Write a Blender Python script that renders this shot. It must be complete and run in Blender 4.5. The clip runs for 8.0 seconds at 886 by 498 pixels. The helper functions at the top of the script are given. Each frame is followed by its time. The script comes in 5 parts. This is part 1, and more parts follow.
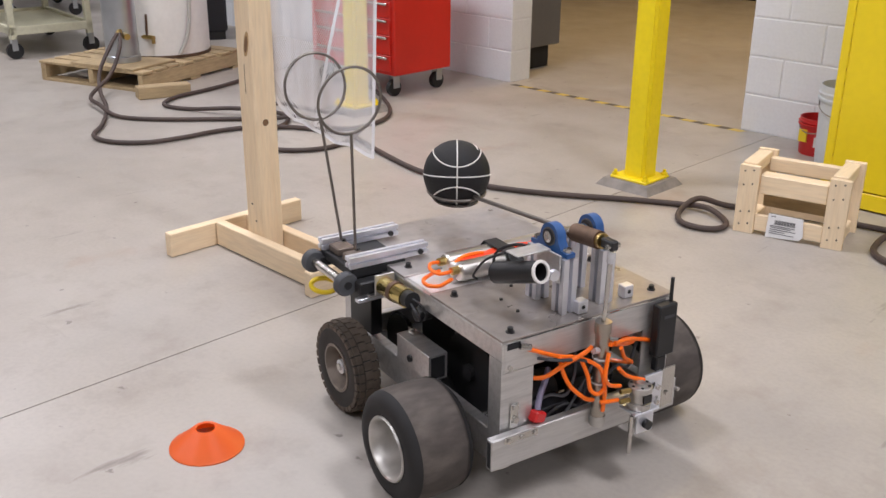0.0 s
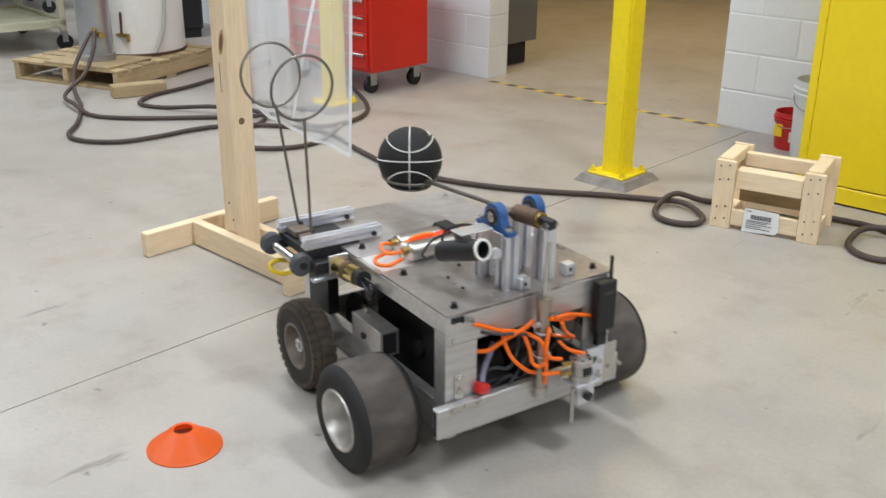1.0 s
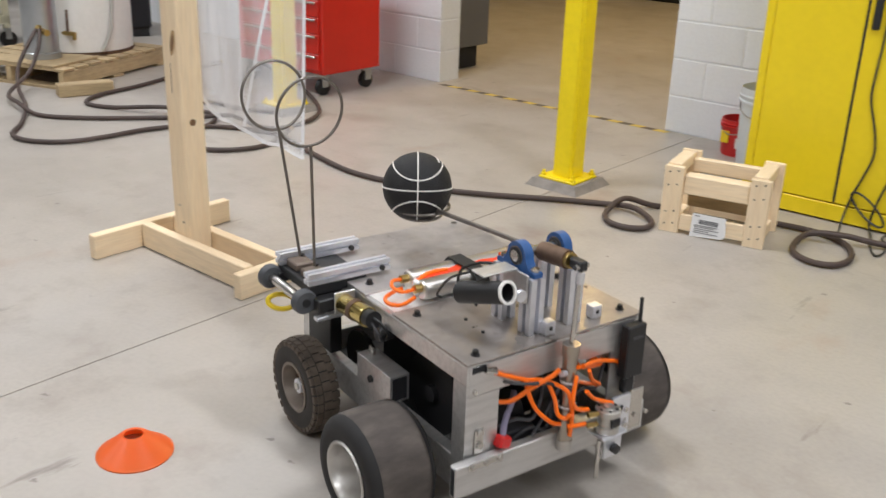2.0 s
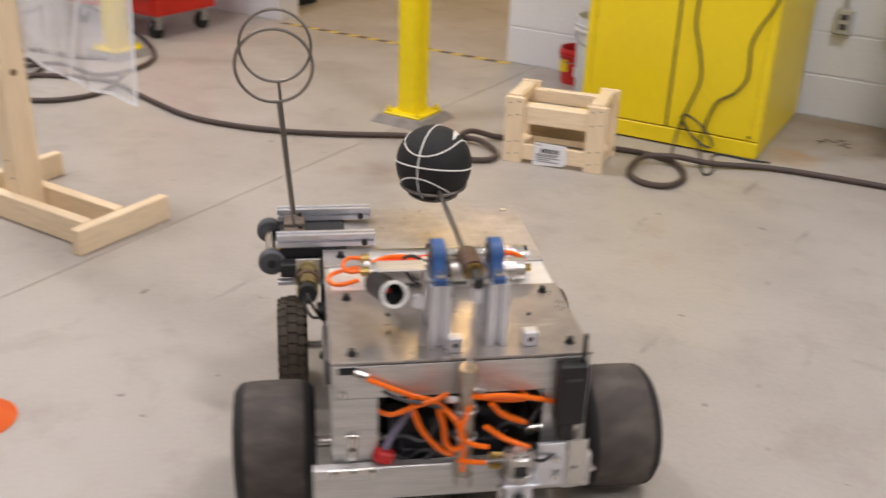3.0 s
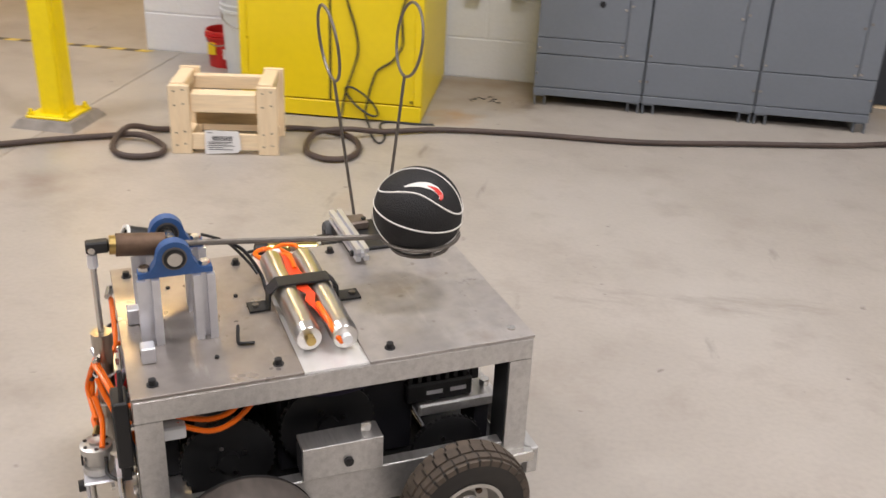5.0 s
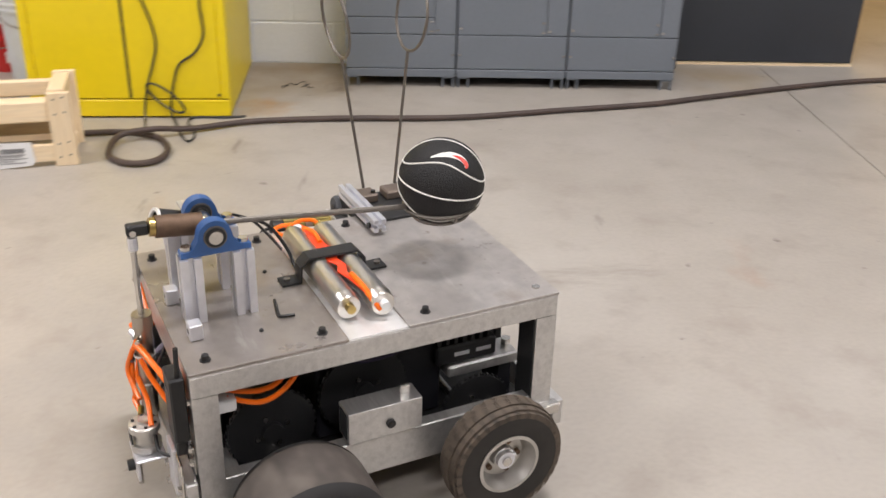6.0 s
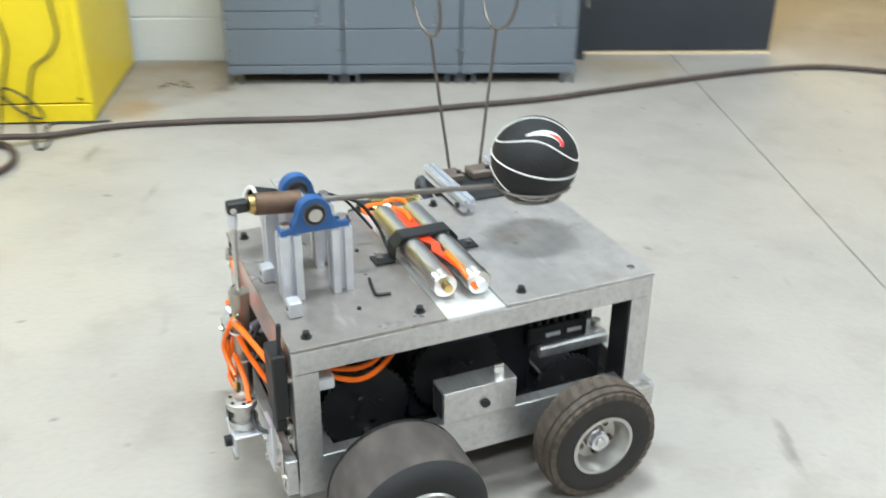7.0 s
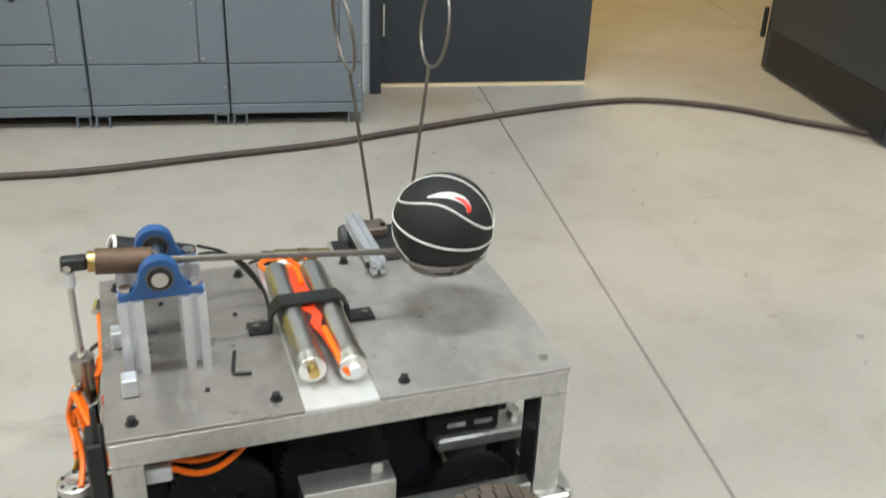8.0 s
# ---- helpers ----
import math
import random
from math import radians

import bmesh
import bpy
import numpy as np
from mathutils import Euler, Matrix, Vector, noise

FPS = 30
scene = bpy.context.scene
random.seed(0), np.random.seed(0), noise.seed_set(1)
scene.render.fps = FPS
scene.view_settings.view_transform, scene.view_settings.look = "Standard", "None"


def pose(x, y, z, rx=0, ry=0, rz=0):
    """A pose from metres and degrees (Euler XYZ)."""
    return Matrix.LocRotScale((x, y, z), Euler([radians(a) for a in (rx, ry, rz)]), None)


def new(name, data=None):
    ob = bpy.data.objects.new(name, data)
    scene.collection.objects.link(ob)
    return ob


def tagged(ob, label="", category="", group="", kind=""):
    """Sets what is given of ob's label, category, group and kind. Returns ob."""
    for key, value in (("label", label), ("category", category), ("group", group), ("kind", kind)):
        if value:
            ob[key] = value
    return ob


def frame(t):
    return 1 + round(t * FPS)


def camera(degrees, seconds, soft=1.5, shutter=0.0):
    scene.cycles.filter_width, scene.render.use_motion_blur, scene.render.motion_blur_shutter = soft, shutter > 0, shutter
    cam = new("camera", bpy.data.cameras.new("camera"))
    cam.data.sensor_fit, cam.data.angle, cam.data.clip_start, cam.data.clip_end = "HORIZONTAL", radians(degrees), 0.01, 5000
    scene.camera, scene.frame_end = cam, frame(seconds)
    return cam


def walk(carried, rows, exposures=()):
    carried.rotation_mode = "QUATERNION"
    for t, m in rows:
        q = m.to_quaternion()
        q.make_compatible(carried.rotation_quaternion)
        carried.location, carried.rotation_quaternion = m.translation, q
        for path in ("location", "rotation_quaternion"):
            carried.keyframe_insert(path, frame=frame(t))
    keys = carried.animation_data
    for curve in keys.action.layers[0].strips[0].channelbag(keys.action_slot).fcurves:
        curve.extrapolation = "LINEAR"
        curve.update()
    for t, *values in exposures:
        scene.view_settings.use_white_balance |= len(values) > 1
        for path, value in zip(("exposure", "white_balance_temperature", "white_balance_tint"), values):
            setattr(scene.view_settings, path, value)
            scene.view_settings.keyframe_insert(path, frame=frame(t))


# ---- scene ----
# ---- path ----
CAM = [
    (0, 0.000, 0.000, 1.332, -0.001, -21.484, -0.509),
    (0.5, -0.018, 0.011, 1.338, -0.676, -21.598, -0.048),
    (1, 0.006, 0.003, 1.334, -1.294, -21.677, -0.462),
    (1.2, -0.023, 0.006, 1.342, -1.339, -21.530, -0.430),
    (2.3, 0.019, -0.013, 1.340, -6.144, -21.563, -1.579),
    (2.5, 0.036, -0.023, 1.341, -7.765, -22.880, -1.080),
    (3, 0.028, -0.021, 1.347, -12.925, -24.862, -1.802),
    (3.2, 0.011, -0.001, 1.323, -17.086, -25.026, -2.492),
    (3.5, -0.050, 0.037, 1.341, -21.801, -24.855, -2.032),
    (4, -0.064, 0.036, 1.323, -28.680, -24.797, -1.048),
    (4.5, -0.131, 0.086, 1.323, -33.297, -25.189, -1.899),
    (4.7, -0.121, 0.074, 1.324, -33.443, -24.919, -1.921),
    (5.8, -0.095, 0.211, 1.331, -45.283, -26.846, -2.705),
    (6, -0.026, 0.179, 1.331, -46.767, -26.362, -1.368),
    (6.5, 0.153, 0.143, 1.321, -50.960, -25.569, -1.647),
    (6.8, 0.318, 0.079, 1.305, -46.354, -25.959, -1.275),
    (7, 0.445, 0.026, 1.310, -47.774, -27.148, -0.534),
    (7.2, 0.580, 0.051, 1.306, -51.869, -26.924, -1.035),
    (7.5, 0.772, 0.056, 1.301, -51.174, -25.841, 0.132),
    (7.8, 1.024, 0.050, 1.297, -54.368, -27.612, -1.080),
    (8, 1.148, 0.038, 1.299, -54.025, -26.860, -2.000),
]
cam = camera(48.91, 8.0, soft=1.5, shutter=0.5)
walk(cam, [(t, pose(x, y, z, 90 + p, r, w)) for t, x, y, z, w, p, r in CAM],
     exposures=[(0, -0.22, 6300, 10), (0.5, -0.17, 6080, -1), (1.2, -0.13, 6100, -1), (2.3, -0.22, 6450, 6), (3.0, -0.30, 6700, 10), (4.0, -0.24, 6850, 10), (4.7, -0.12, 6800, 9), (6.0, 0.03, 6720, 7),
                (6.5, 0.19, 6720, 6), (6.8, 0.37, 6500, -4), (7.0, 0.50, 5800, -8), (7.2, 0.52, 5900, -9), (7.5, 0.33, 6420, -5), (7.8, 0.17, 6600, 5), (8.0, 0.14, 6330, -7)])

# ---- world and light ----
AXIS = Matrix.Rotation(radians(-45), 4, "Z")  # building grid: first axis along the block wall, second towards it


def grid(v, u, z=0.0, turn=0.0):
    """A pose given in the building grid."""
    return AXIS @ pose(v, u, z, 0, 0, turn)


world = bpy.data.worlds.new("world")
scene.world = world
world.use_nodes = True
world.node_tree.nodes["Background"].inputs[0].default_value = (0.75, 0.82, 0.95, 1)
world.node_tree.nodes["Background"].inputs[1].default_value = 0.15


def lamp(name, v, u, z, sx, sy, watts, colour):
    data = bpy.data.lights.new(name, "AREA")
    data.shape, data.size, data.size_y, data.energy, data.color = "RECTANGLE", sx, sy, watts, colour
    ob = new(name, data)
    ob.matrix_world = grid(v, u, z)
    return ob


HALL = (1.0, 0.965, 1.03)
WARM = (1.0, 0.67, 0.30)
# unseen ceiling lamps at assumed places; the row over the robot set brighter
LAMPS = [(-7.5, -1.5), (-3.5, -1.5), (0.5, -1.5), (4.5, -1.5), (-7.5, 2.2), (-3.5, 2.2), (0.5, 2.2), (4.5, 2.2)]
for v, u in LAMPS:
    lamp("lamp", v, u, 4.35, 1.25, 0.3, 78 if u < 0 else 110, HALL)
lamp("lamp", -4.0, 7.6, 4.35, 1.25, 0.3, 135, WARM)
lamp("lamp", 2.6, 7.2, 4.35, 1.25, 0.3, 120, WARM)

# ---- materials ----


def material(name, colour, rough=0.5, metal=0.0, grain=0.0, scale=40.0, blotch=0.0, blotch_scale=3.0, bump=0.0,
             stretch=(1, 1, 1), second=None, vary=0.0, rough_vary=0.0, emit=0.0):
    """A surface with fine grain and broad blotches."""
    m = bpy.data.materials.new(name)
    m.use_nodes = True
    nt = m.node_tree
    b = nt.nodes["Principled BSDF"]
    b.inputs["Roughness"].default_value, b.inputs["Metallic"].default_value = rough, metal
    b.inputs["Base Color"].default_value = (*colour, 1)
    co = nt.nodes.new("ShaderNodeTexCoord")
    mp = nt.nodes.new("ShaderNodeMapping")
    mp.inputs["Scale"].default_value = stretch
    nt.links.new(co.outputs["Object"], mp.inputs[0])
    fine, broad = nt.nodes.new("ShaderNodeTexNoise"), nt.nodes.new("ShaderNodeTexNoise")
    for n, s, d in ((fine, scale, 6), (broad, blotch_scale, 4)):
        n.inputs["Scale"].default_value, n.inputs["Detail"].default_value = s, d
        nt.links.new(mp.outputs[0], n.inputs["Vector"])

    def mix(fac, a, second_colour):
        x = nt.nodes.new("ShaderNodeMix")
        x.data_type = "RGBA"
        nt.links.new(fac, x.inputs["Factor"])
        if isinstance(a, tuple):
            x.inputs["A"].default_value = (*a, 1)
        else:
            nt.links.new(a, x.inputs["A"])
        x.inputs["B"].default_value = (*second_colour, 1)
        return x.outputs["Result"]

    def spread(out, lo, hi, top):
        r = nt.nodes.new("ShaderNodeMapRange")
        r.inputs["From Min"].default_value, r.inputs["From Max"].default_value = lo, hi
        r.inputs["To Min"].default_value, r.inputs["To Max"].default_value = 0, top
        nt.links.new(out, r.inputs["Value"])
        return r.outputs["Result"]

    dark = tuple(c * 0.45 for c in colour)
    second = second or dark
    c = mix(spread(broad.outputs["Fac"], 0.42, 0.72, blotch), colour, second)
    c = mix(spread(fine.outputs["Fac"], 0.4, 0.75, grain), c, dark)
    if vary:
        info = nt.nodes.new("ShaderNodeObjectInfo")
        c = mix(spread(info.outputs["Random"], 0, 1, vary), c, dark)
    nt.links.new(c, b.inputs["Base Color"])
    if rough_vary:
        r = nt.nodes.new("ShaderNodeMapRange")
        r.inputs["From Min"].default_value, r.inputs["From Max"].default_value = 0.35, 0.7
        r.inputs["To Min"].default_value, r.inputs["To Max"].default_value = rough, rough + rough_vary
        nt.links.new(broad.outputs["Fac"], r.inputs["Value"])
        nt.links.new(r.outputs["Result"], b.inputs["Roughness"])
    if bump:
        bp = nt.nodes.new("ShaderNodeBump")
        bp.inputs["Strength"].default_value, bp.inputs["Distance"].default_value = bump, 0.004
        nt.links.new(fine.outputs["Fac"], bp.inputs["Height"])
        nt.links.new(bp.outputs[0], b.inputs["Normal"])
    if emit:
        b.inputs["Emission Color"].default_value = (*colour, 1)
        b.inputs["Emission Strength"].default_value = emit
    return m


def concrete_floor():
    """Sealed slab: cloudy trowel patches, fine speckle, scuffs and rusty drag marks."""
    m = material("sealed_concrete", (0.415, 0.378, 0.335), 0.30, 0, 0.16, 70, 0.55, 1.7, 0.04, second=(0.30, 0.268, 0.232), rough_vary=0.3)
    nt = m.node_tree
    b = nt.nodes["Principled BSDF"]
    old = b.inputs["Base Color"].links[0].from_socket
    co = nt.nodes.new("ShaderNodeTexCoord")
    layers = ((0.55, 0.50, 0.70, (0.48, 0.455, 0.42), (1, 1, 1), 0.6, 0.55), (4.5, 0.52, 0.72, (0.29, 0.25, 0.215), (1, 1, 1), 0.6, 0.65),
              (1.5, 0.63, 0.72, (0.20, 0.16, 0.13), (0.3, 1.2, 1), 0.55, 0.7), (6.0, 0.66, 0.72, (0.15, 0.125, 0.105), (1.3, 0.25, 1), 0.6, 0.6),
              (2.2, 0.64, 0.74, (0.36, 0.22, 0.14), (0.8, 0.5, 1), 0.4, 0.6), (14.0, 0.70, 0.73, (0.11, 0.09, 0.08), (1, 1, 1), 0.6, 0.5))
    for k, (scale, lo, hi, tint, stretch, top, rough) in enumerate(layers):
        mp, n, r, x = (nt.nodes.new("ShaderNode" + kind) for kind in ("Mapping", "TexNoise", "MapRange", "Mix"))
        mp.inputs["Scale"].default_value = stretch
        mp.inputs["Location"].default_value = (3.7 * k, 1.3 * k, 0)
        mp.inputs["Rotation"].default_value = (0, 0, 0.5 * k)
        n.inputs["Scale"].default_value, n.inputs["Detail"].default_value, n.inputs["Roughness"].default_value = scale, 8, rough
        r.inputs["From Min"].default_value, r.inputs["From Max"].default_value, r.inputs["To Max"].default_value = lo, hi, top
        x.data_type = "RGBA"
        x.inputs["B"].default_value = (*tint, 1)
        nt.links.new(co.outputs["Object"], mp.inputs[0])
        nt.links.new(mp.outputs[0], n.inputs["Vector"])
        nt.links.new(n.outputs["Fac"], r.inputs["Value"])
        nt.links.new(r.outputs["Result"], x.inputs["Factor"])
        nt.links.new(old, x.inputs["A"])
        old = x.outputs["Result"]
    # tan and rusty stains on the slab; the first paints wall-side shade in tan
    for v, u, size, tint, top in ((-0.62, 4.72, 0.66, (0.26, 0.185, 0.105), 0.9), (-0.75, 4.16, 0.20, (0.42, 0.24, 0.09), 0.8), (-0.45, 4.45, 0.13, (0.12, 0.085, 0.06), 0.7),
                                  (-2.15, 3.45, 0.30, (0.30, 0.19, 0.12), 0.6), (-2.05, 2.95, 0.24, (0.22, 0.15, 0.11), 0.5), (1.4, 4.75, 0.5, (0.36, 0.27, 0.15), 0.6)):
        away, n, add, r, x = (nt.nodes.new("ShaderNode" + kind) for kind in ("VectorMath", "TexNoise", "Math", "MapRange", "Mix"))
        away.operation = "DISTANCE"
        away.inputs[1].default_value = (v, u, 0)
        n.inputs["Scale"].default_value, n.inputs["Detail"].default_value = 2.2 / size, 7
        add.operation = "MULTIPLY_ADD"
        add.inputs[1].default_value, r.inputs["From Min"].default_value = 1.5 * size, 1.45 * size
        r.inputs["From Max"].default_value, r.inputs["To Min"].default_value, r.inputs["To Max"].default_value = 0.75 * size, 0.0, top
        x.data_type = "RGBA"
        x.inputs["B"].default_value = (*tint, 1)
        nt.links.new(co.outputs["Object"], away.inputs[0])
        nt.links.new(co.outputs["Object"], n.inputs["Vector"])
        nt.links.new(n.outputs["Fac"], add.inputs[0])
        nt.links.new(away.outputs["Value"], add.inputs[2])
        nt.links.new(add.outputs[0], r.inputs["Value"])
        nt.links.new(r.outputs["Result"], x.inputs["Factor"])
        nt.links.new(old, x.inputs["A"])
        old = x.outputs["Result"]
    nt.links.new(old, b.inputs["Base Color"])
    return m


def deck_metal(name, colour, second, rough):
    """Scuffed plate: swirled sanding marks, broad blotches and brown smears."""
    m = material(name, colour, rough, 0.6, 0.3, 34, 0.6, 6, 0.05, second=second, rough_vary=0.26)
    nt = m.node_tree
    b = nt.nodes["Principled BSDF"]
    old = b.inputs["Base Color"].links[0].from_socket
    co = nt.nodes.new("ShaderNodeTexCoord")
    for k, (scale, lo, hi, tint, stretch, top) in enumerate(((9.0, 0.56, 0.70, (0.31, 0.25, 0.20), (1, 1, 1), 0.5), (22.0, 0.60, 0.70, (0.70, 0.67, 0.64), (0.35, 1.6, 1), 0.2), (30.0, 0.64, 0.70, (0.20, 0.17, 0.14), (1, 1, 1), 0.5))):
        mp, n, r, x = (nt.nodes.new("ShaderNode" + kind) for kind in ("Mapping", "TexNoise", "MapRange", "Mix"))
        mp.inputs["Scale"].default_value = stretch
        mp.inputs["Location"].default_value = (2.1 * k + 0.4, 0.7 * k, 0)
        mp.inputs["Rotation"].default_value = (0, 0, 0.7 * k)
        n.inputs["Scale"].default_value, n.inputs["Detail"].default_value, n.inputs["Roughness"].default_value = scale, 8, 0.6
        r.inputs["From Min"].default_value, r.inputs["From Max"].default_value, r.inputs["To Max"].default_value = lo, hi, top
        x.data_type = "RGBA"
        x.inputs["B"].default_value = (*tint, 1)
        nt.links.new(co.outputs["Object"], mp.inputs[0])
        nt.links.new(mp.outputs[0], n.inputs["Vector"])
        nt.links.new(n.outputs["Fac"], r.inputs["Value"])
        nt.links.new(r.outputs["Result"], x.inputs["Factor"])
        nt.links.new(old, x.inputs["A"])
        old = x.outputs["Result"]
    nt.links.new(old, b.inputs["Base Color"])
    return m


M_FLOOR = concrete_floor()
M_JOINT = material("joint_filler", (0.17, 0.148, 0.125), 0.9)
M_BLOCK = material("painted_block", (0.76, 0.78, 0.81), 0.5, 0, 0.10, 60, 0.18, 4, 0.2, second=(0.66, 0.67, 0.68), vary=0.06)
M_MORTAR = material("painted_mortar", (0.73, 0.75, 0.78), 0.7, 0, 0.2, 80)
M_WALL = material("painted_wall", (0.62, 0.60, 0.56), 0.6, 0, 0.15, 50, 0.3, 2)
M_CEIL = material("ceiling_panel", (0.55, 0.55, 0.55), 0.8, 0, 0.1, 20)
M_GLOW = material("lamp_glow", (1.0, 0.97, 0.9), 0.5, emit=6.0)
M_YELLOW = material("yellow_enamel", (0.83, 0.63, 0.012), 0.38, 0, 0.08, 30, 0.18, 3, second=(0.62, 0.45, 0.01))
M_YCOL = material("yellow_column_paint", (0.91, 0.71, 0.006), 0.42, 0, 0.1, 40, 0.2, 5, second=(0.66, 0.48, 0.01))
M_GREYCAB = material("grey_blue_enamel", (0.165, 0.185, 0.215), 0.42, 0.0, 0.1, 60, 0.25, 3, second=(0.12, 0.14, 0.165))
M_DARKDOOR = material("charcoal_door_paint", (0.035, 0.04, 0.05), 0.4, 0, 0.1, 60, 0.2, 3)
# near-black that paints in the dark of gaps, holes and recesses
M_GAP = material("dark_gap", (0.015, 0.015, 0.017), 0.8)
M_RED = material("red_enamel", (0.62, 0.022, 0.012), 0.33, 0, 0.08, 30, 0.15, 3)
M_REDPLASTIC = material("red_plastic", (0.55, 0.02, 0.02), 0.4, 0, 0.05, 30, 0.1, 4)
M_WHITEPLASTIC = material("white_plastic", (0.70, 0.74, 0.78), 0.4, 0, 0.08, 40, 0.15, 6)
M_WHITE = material("white_enamel", (0.80, 0.78, 0.74), 0.4, 0, 0.08, 40, 0.15, 4)
M_WOOD = material("pine", (0.89, 0.715, 0.485), 0.55, 0, 0.22, 14, 0.25, 5, 0.12, stretch=(9, 9, 0.9), second=(0.70, 0.47, 0.245), vary=0.14)
M_WOODH = material("pine_board", (0.89, 0.715, 0.485), 0.55, 0, 0.22, 14, 0.25, 5, 0.12, stretch=(0.9, 9, 9), second=(0.70, 0.47, 0.245), vary=0.14)
M_WOODY = material("pine_lath", (0.89, 0.715, 0.485), 0.55, 0, 0.22, 14, 0.25, 5, 0.12, stretch=(9, 0.9, 9), second=(0.70, 0.47, 0.245), vary=0.14)
M_OLDWOOD = material("weathered_pallet_wood", (0.56, 0.42, 0.235), 0.75, 0, 0.4, 16, 0.5, 4, 0.2, stretch=(1, 6, 6), vary=0.4)
M_KNOT = material("knot", (0.20, 0.11, 0.05), 0.6, 0, 0.3, 60)
M_WOODRING = material("knot_ring", (0.50, 0.32, 0.15), 0.6, 0, 0.4, 30)
M_ALU = material("brushed_aluminium", (0.64, 0.63, 0.62), 0.36, 0.85, 0.22, 30, 0.25, 6, 0.06, stretch=(1, 14, 14), rough_vary=0.15)
M_PLATE = deck_metal("scuffed_aluminium_plate", (0.47, 0.44, 0.42), (0.40, 0.37, 0.35), 0.32)
# rear plate: darker and browner than the front one
M_DARKPLATE = deck_metal("dark_aluminium_plate", (0.35, 0.315, 0.29), (0.25, 0.22, 0.195), 0.25)
M_EXTR = material("extruded_aluminium", (0.80, 0.81, 0.86), 0.40, 0.85, 0.15, 40, 0.15, 12)
M_GREYRUB = material("grey_roller_rubber", (0.075, 0.078, 0.085), 0.6, 0, 0.3, 40, 0.3, 20)
M_BLOCKSTEEL = material("brown_block_steel", (0.21, 0.165, 0.135), 0.5, 0.5, 0.4, 60, 0.4, 20)
M_STEEL = material("bright_steel", (0.60, 0.58, 0.55), 0.22, 1.0, 0.1, 60)
M_CYL = material("tarnished_steel_tube", (0.43, 0.385, 0.33), 0.3, 1.0, 0.15, 40, 0.2, 12)
M_ROD = material("dull_steel_rod", (0.20, 0.18, 0.16), 0.45, 0.8, 0.3, 60)
M_RUST = material("rusty_steel", (0.16, 0.10, 0.065), 0.6, 0.5, 0.5, 60, 0.5, 20)
M_GALV = material("galvanised_steel", (0.50, 0.53, 0.56), 0.32, 0.85, 0.2, 12, 0.4, 5)
M_BLUE = material("blue_cast_housing", (0.030, 0.10, 0.285), 0.42, 0, 0.25, 50, 0.3, 20)
M_TREAD = material("dusty_tread_rubber", (0.115, 0.088, 0.066), 0.8, 0, 0.4, 60, 0.7, 25, 0.2, second=(0.05, 0.04, 0.032))
M_TYRE = material("tyre_rubber", (0.024, 0.021, 0.019), 0.75, 0, 0.3, 40, 0.25, 8, 0.2, second=(0.06, 0.05, 0.04))
M_SLICK = material("dusty_slick_rubber", (0.066, 0.054, 0.047), 0.8, 0, 0.5, 40, 0.9, 16, 0.5, second=(0.15, 0.128, 0.108), stretch=(1, 1, 0.45))
M_SHEET = material("bare_aluminium_sheet", (0.88, 0.87, 0.86), 0.42, 0.6, 0.1, 40, 0.15, 10)
M_WALLRUB = material("sidewall_rubber", (0.018, 0.017, 0.017), 0.8, 0, 0.2, 30, 0.3, 8)
M_RIM = material("cast_rim", (0.58, 0.56, 0.53), 0.40, 0.85, 0.25, 40, 0.3, 12)
M_BLACK = material("black_plastic", (0.010, 0.010, 0.011), 0.5, 0, 0.1, 50)
M_BLACKM = material("black_metal", (0.016, 0.016, 0.017), 0.5, 0.0, 0.2, 50)
M_DARKBOX = material("dark_housing", (0.012, 0.012, 0.016), 0.55, 0, 0.2, 30)
M_BALL = material("black_ball_rubber", (0.007, 0.0065, 0.007), 0.68, 0, 0.1, 300, 0.1, 8, 0.5)
M_SEAM = material("white_seam", (0.72, 0.70, 0.66), 0.6)
M_ORANGE = material("orange_tubing", (0.95, 0.17, 0.008), 0.3, 0, 0.05, 30)
M_CONE = material("orange_cone_plastic", (0.95, 0.185, 0.035), 0.38, 0, 0.05, 30, 0.1, 6)
tree = M_CONE.node_tree  # thin plastic lets some light through
glow_through, blend = tree.nodes.new("ShaderNodeBsdfTranslucent"), tree.nodes.new("ShaderNodeMixShader")
glow_through.inputs["Color"].default_value = (0.98, 0.30, 0.06, 1)
blend.inputs["Fac"].default_value = 0.4
tree.links.new(tree.nodes["Principled BSDF"].outputs[0], blend.inputs[1])
tree.links.new(glow_through.outputs[0], blend.inputs[2])
tree.links.new(blend.outputs[0], tree.nodes["Material Output"].inputs["Surface"])
M_REDTAPE = material("red_orange_tape", (0.80, 0.06, 0.015), 0.4, 0, 0.1, 30)
M_GREYWIRE = material("grey_cable", (0.045, 0.045, 0.05), 0.5)
M_VIOLET = material("violet_cable", (0.020, 0.013, 0.045), 0.45)
M_LILAC = material("lilac_sleeve", (0.20, 0.18, 0.26), 0.5, 0, 0.1, 40)
M_TANK = material("polished_tank", (0.74, 0.71, 0.67), 0.29, 1.0, 0.15, 30, 0.2, 8)
M_RIMDULL = material("dull_brown_rim", (0.24, 0.20, 0.165), 0.5, 0.4, 0.3, 40, 0.4, 12)
M_BRASS = material("brass", (0.55, 0.40, 0.15), 0.28, 1.0, 0.2, 40)
M_GOLD = material("gold_zinc_motor", (0.66, 0.52, 0.19), 0.14, 1.0, 0.15, 30)
M_HOSE = material("rubber_hose", (0.060, 0.042, 0.036), 0.6, 0, 0.25, 30, 0.4, 4, second=(0.115, 0.072, 0.055))
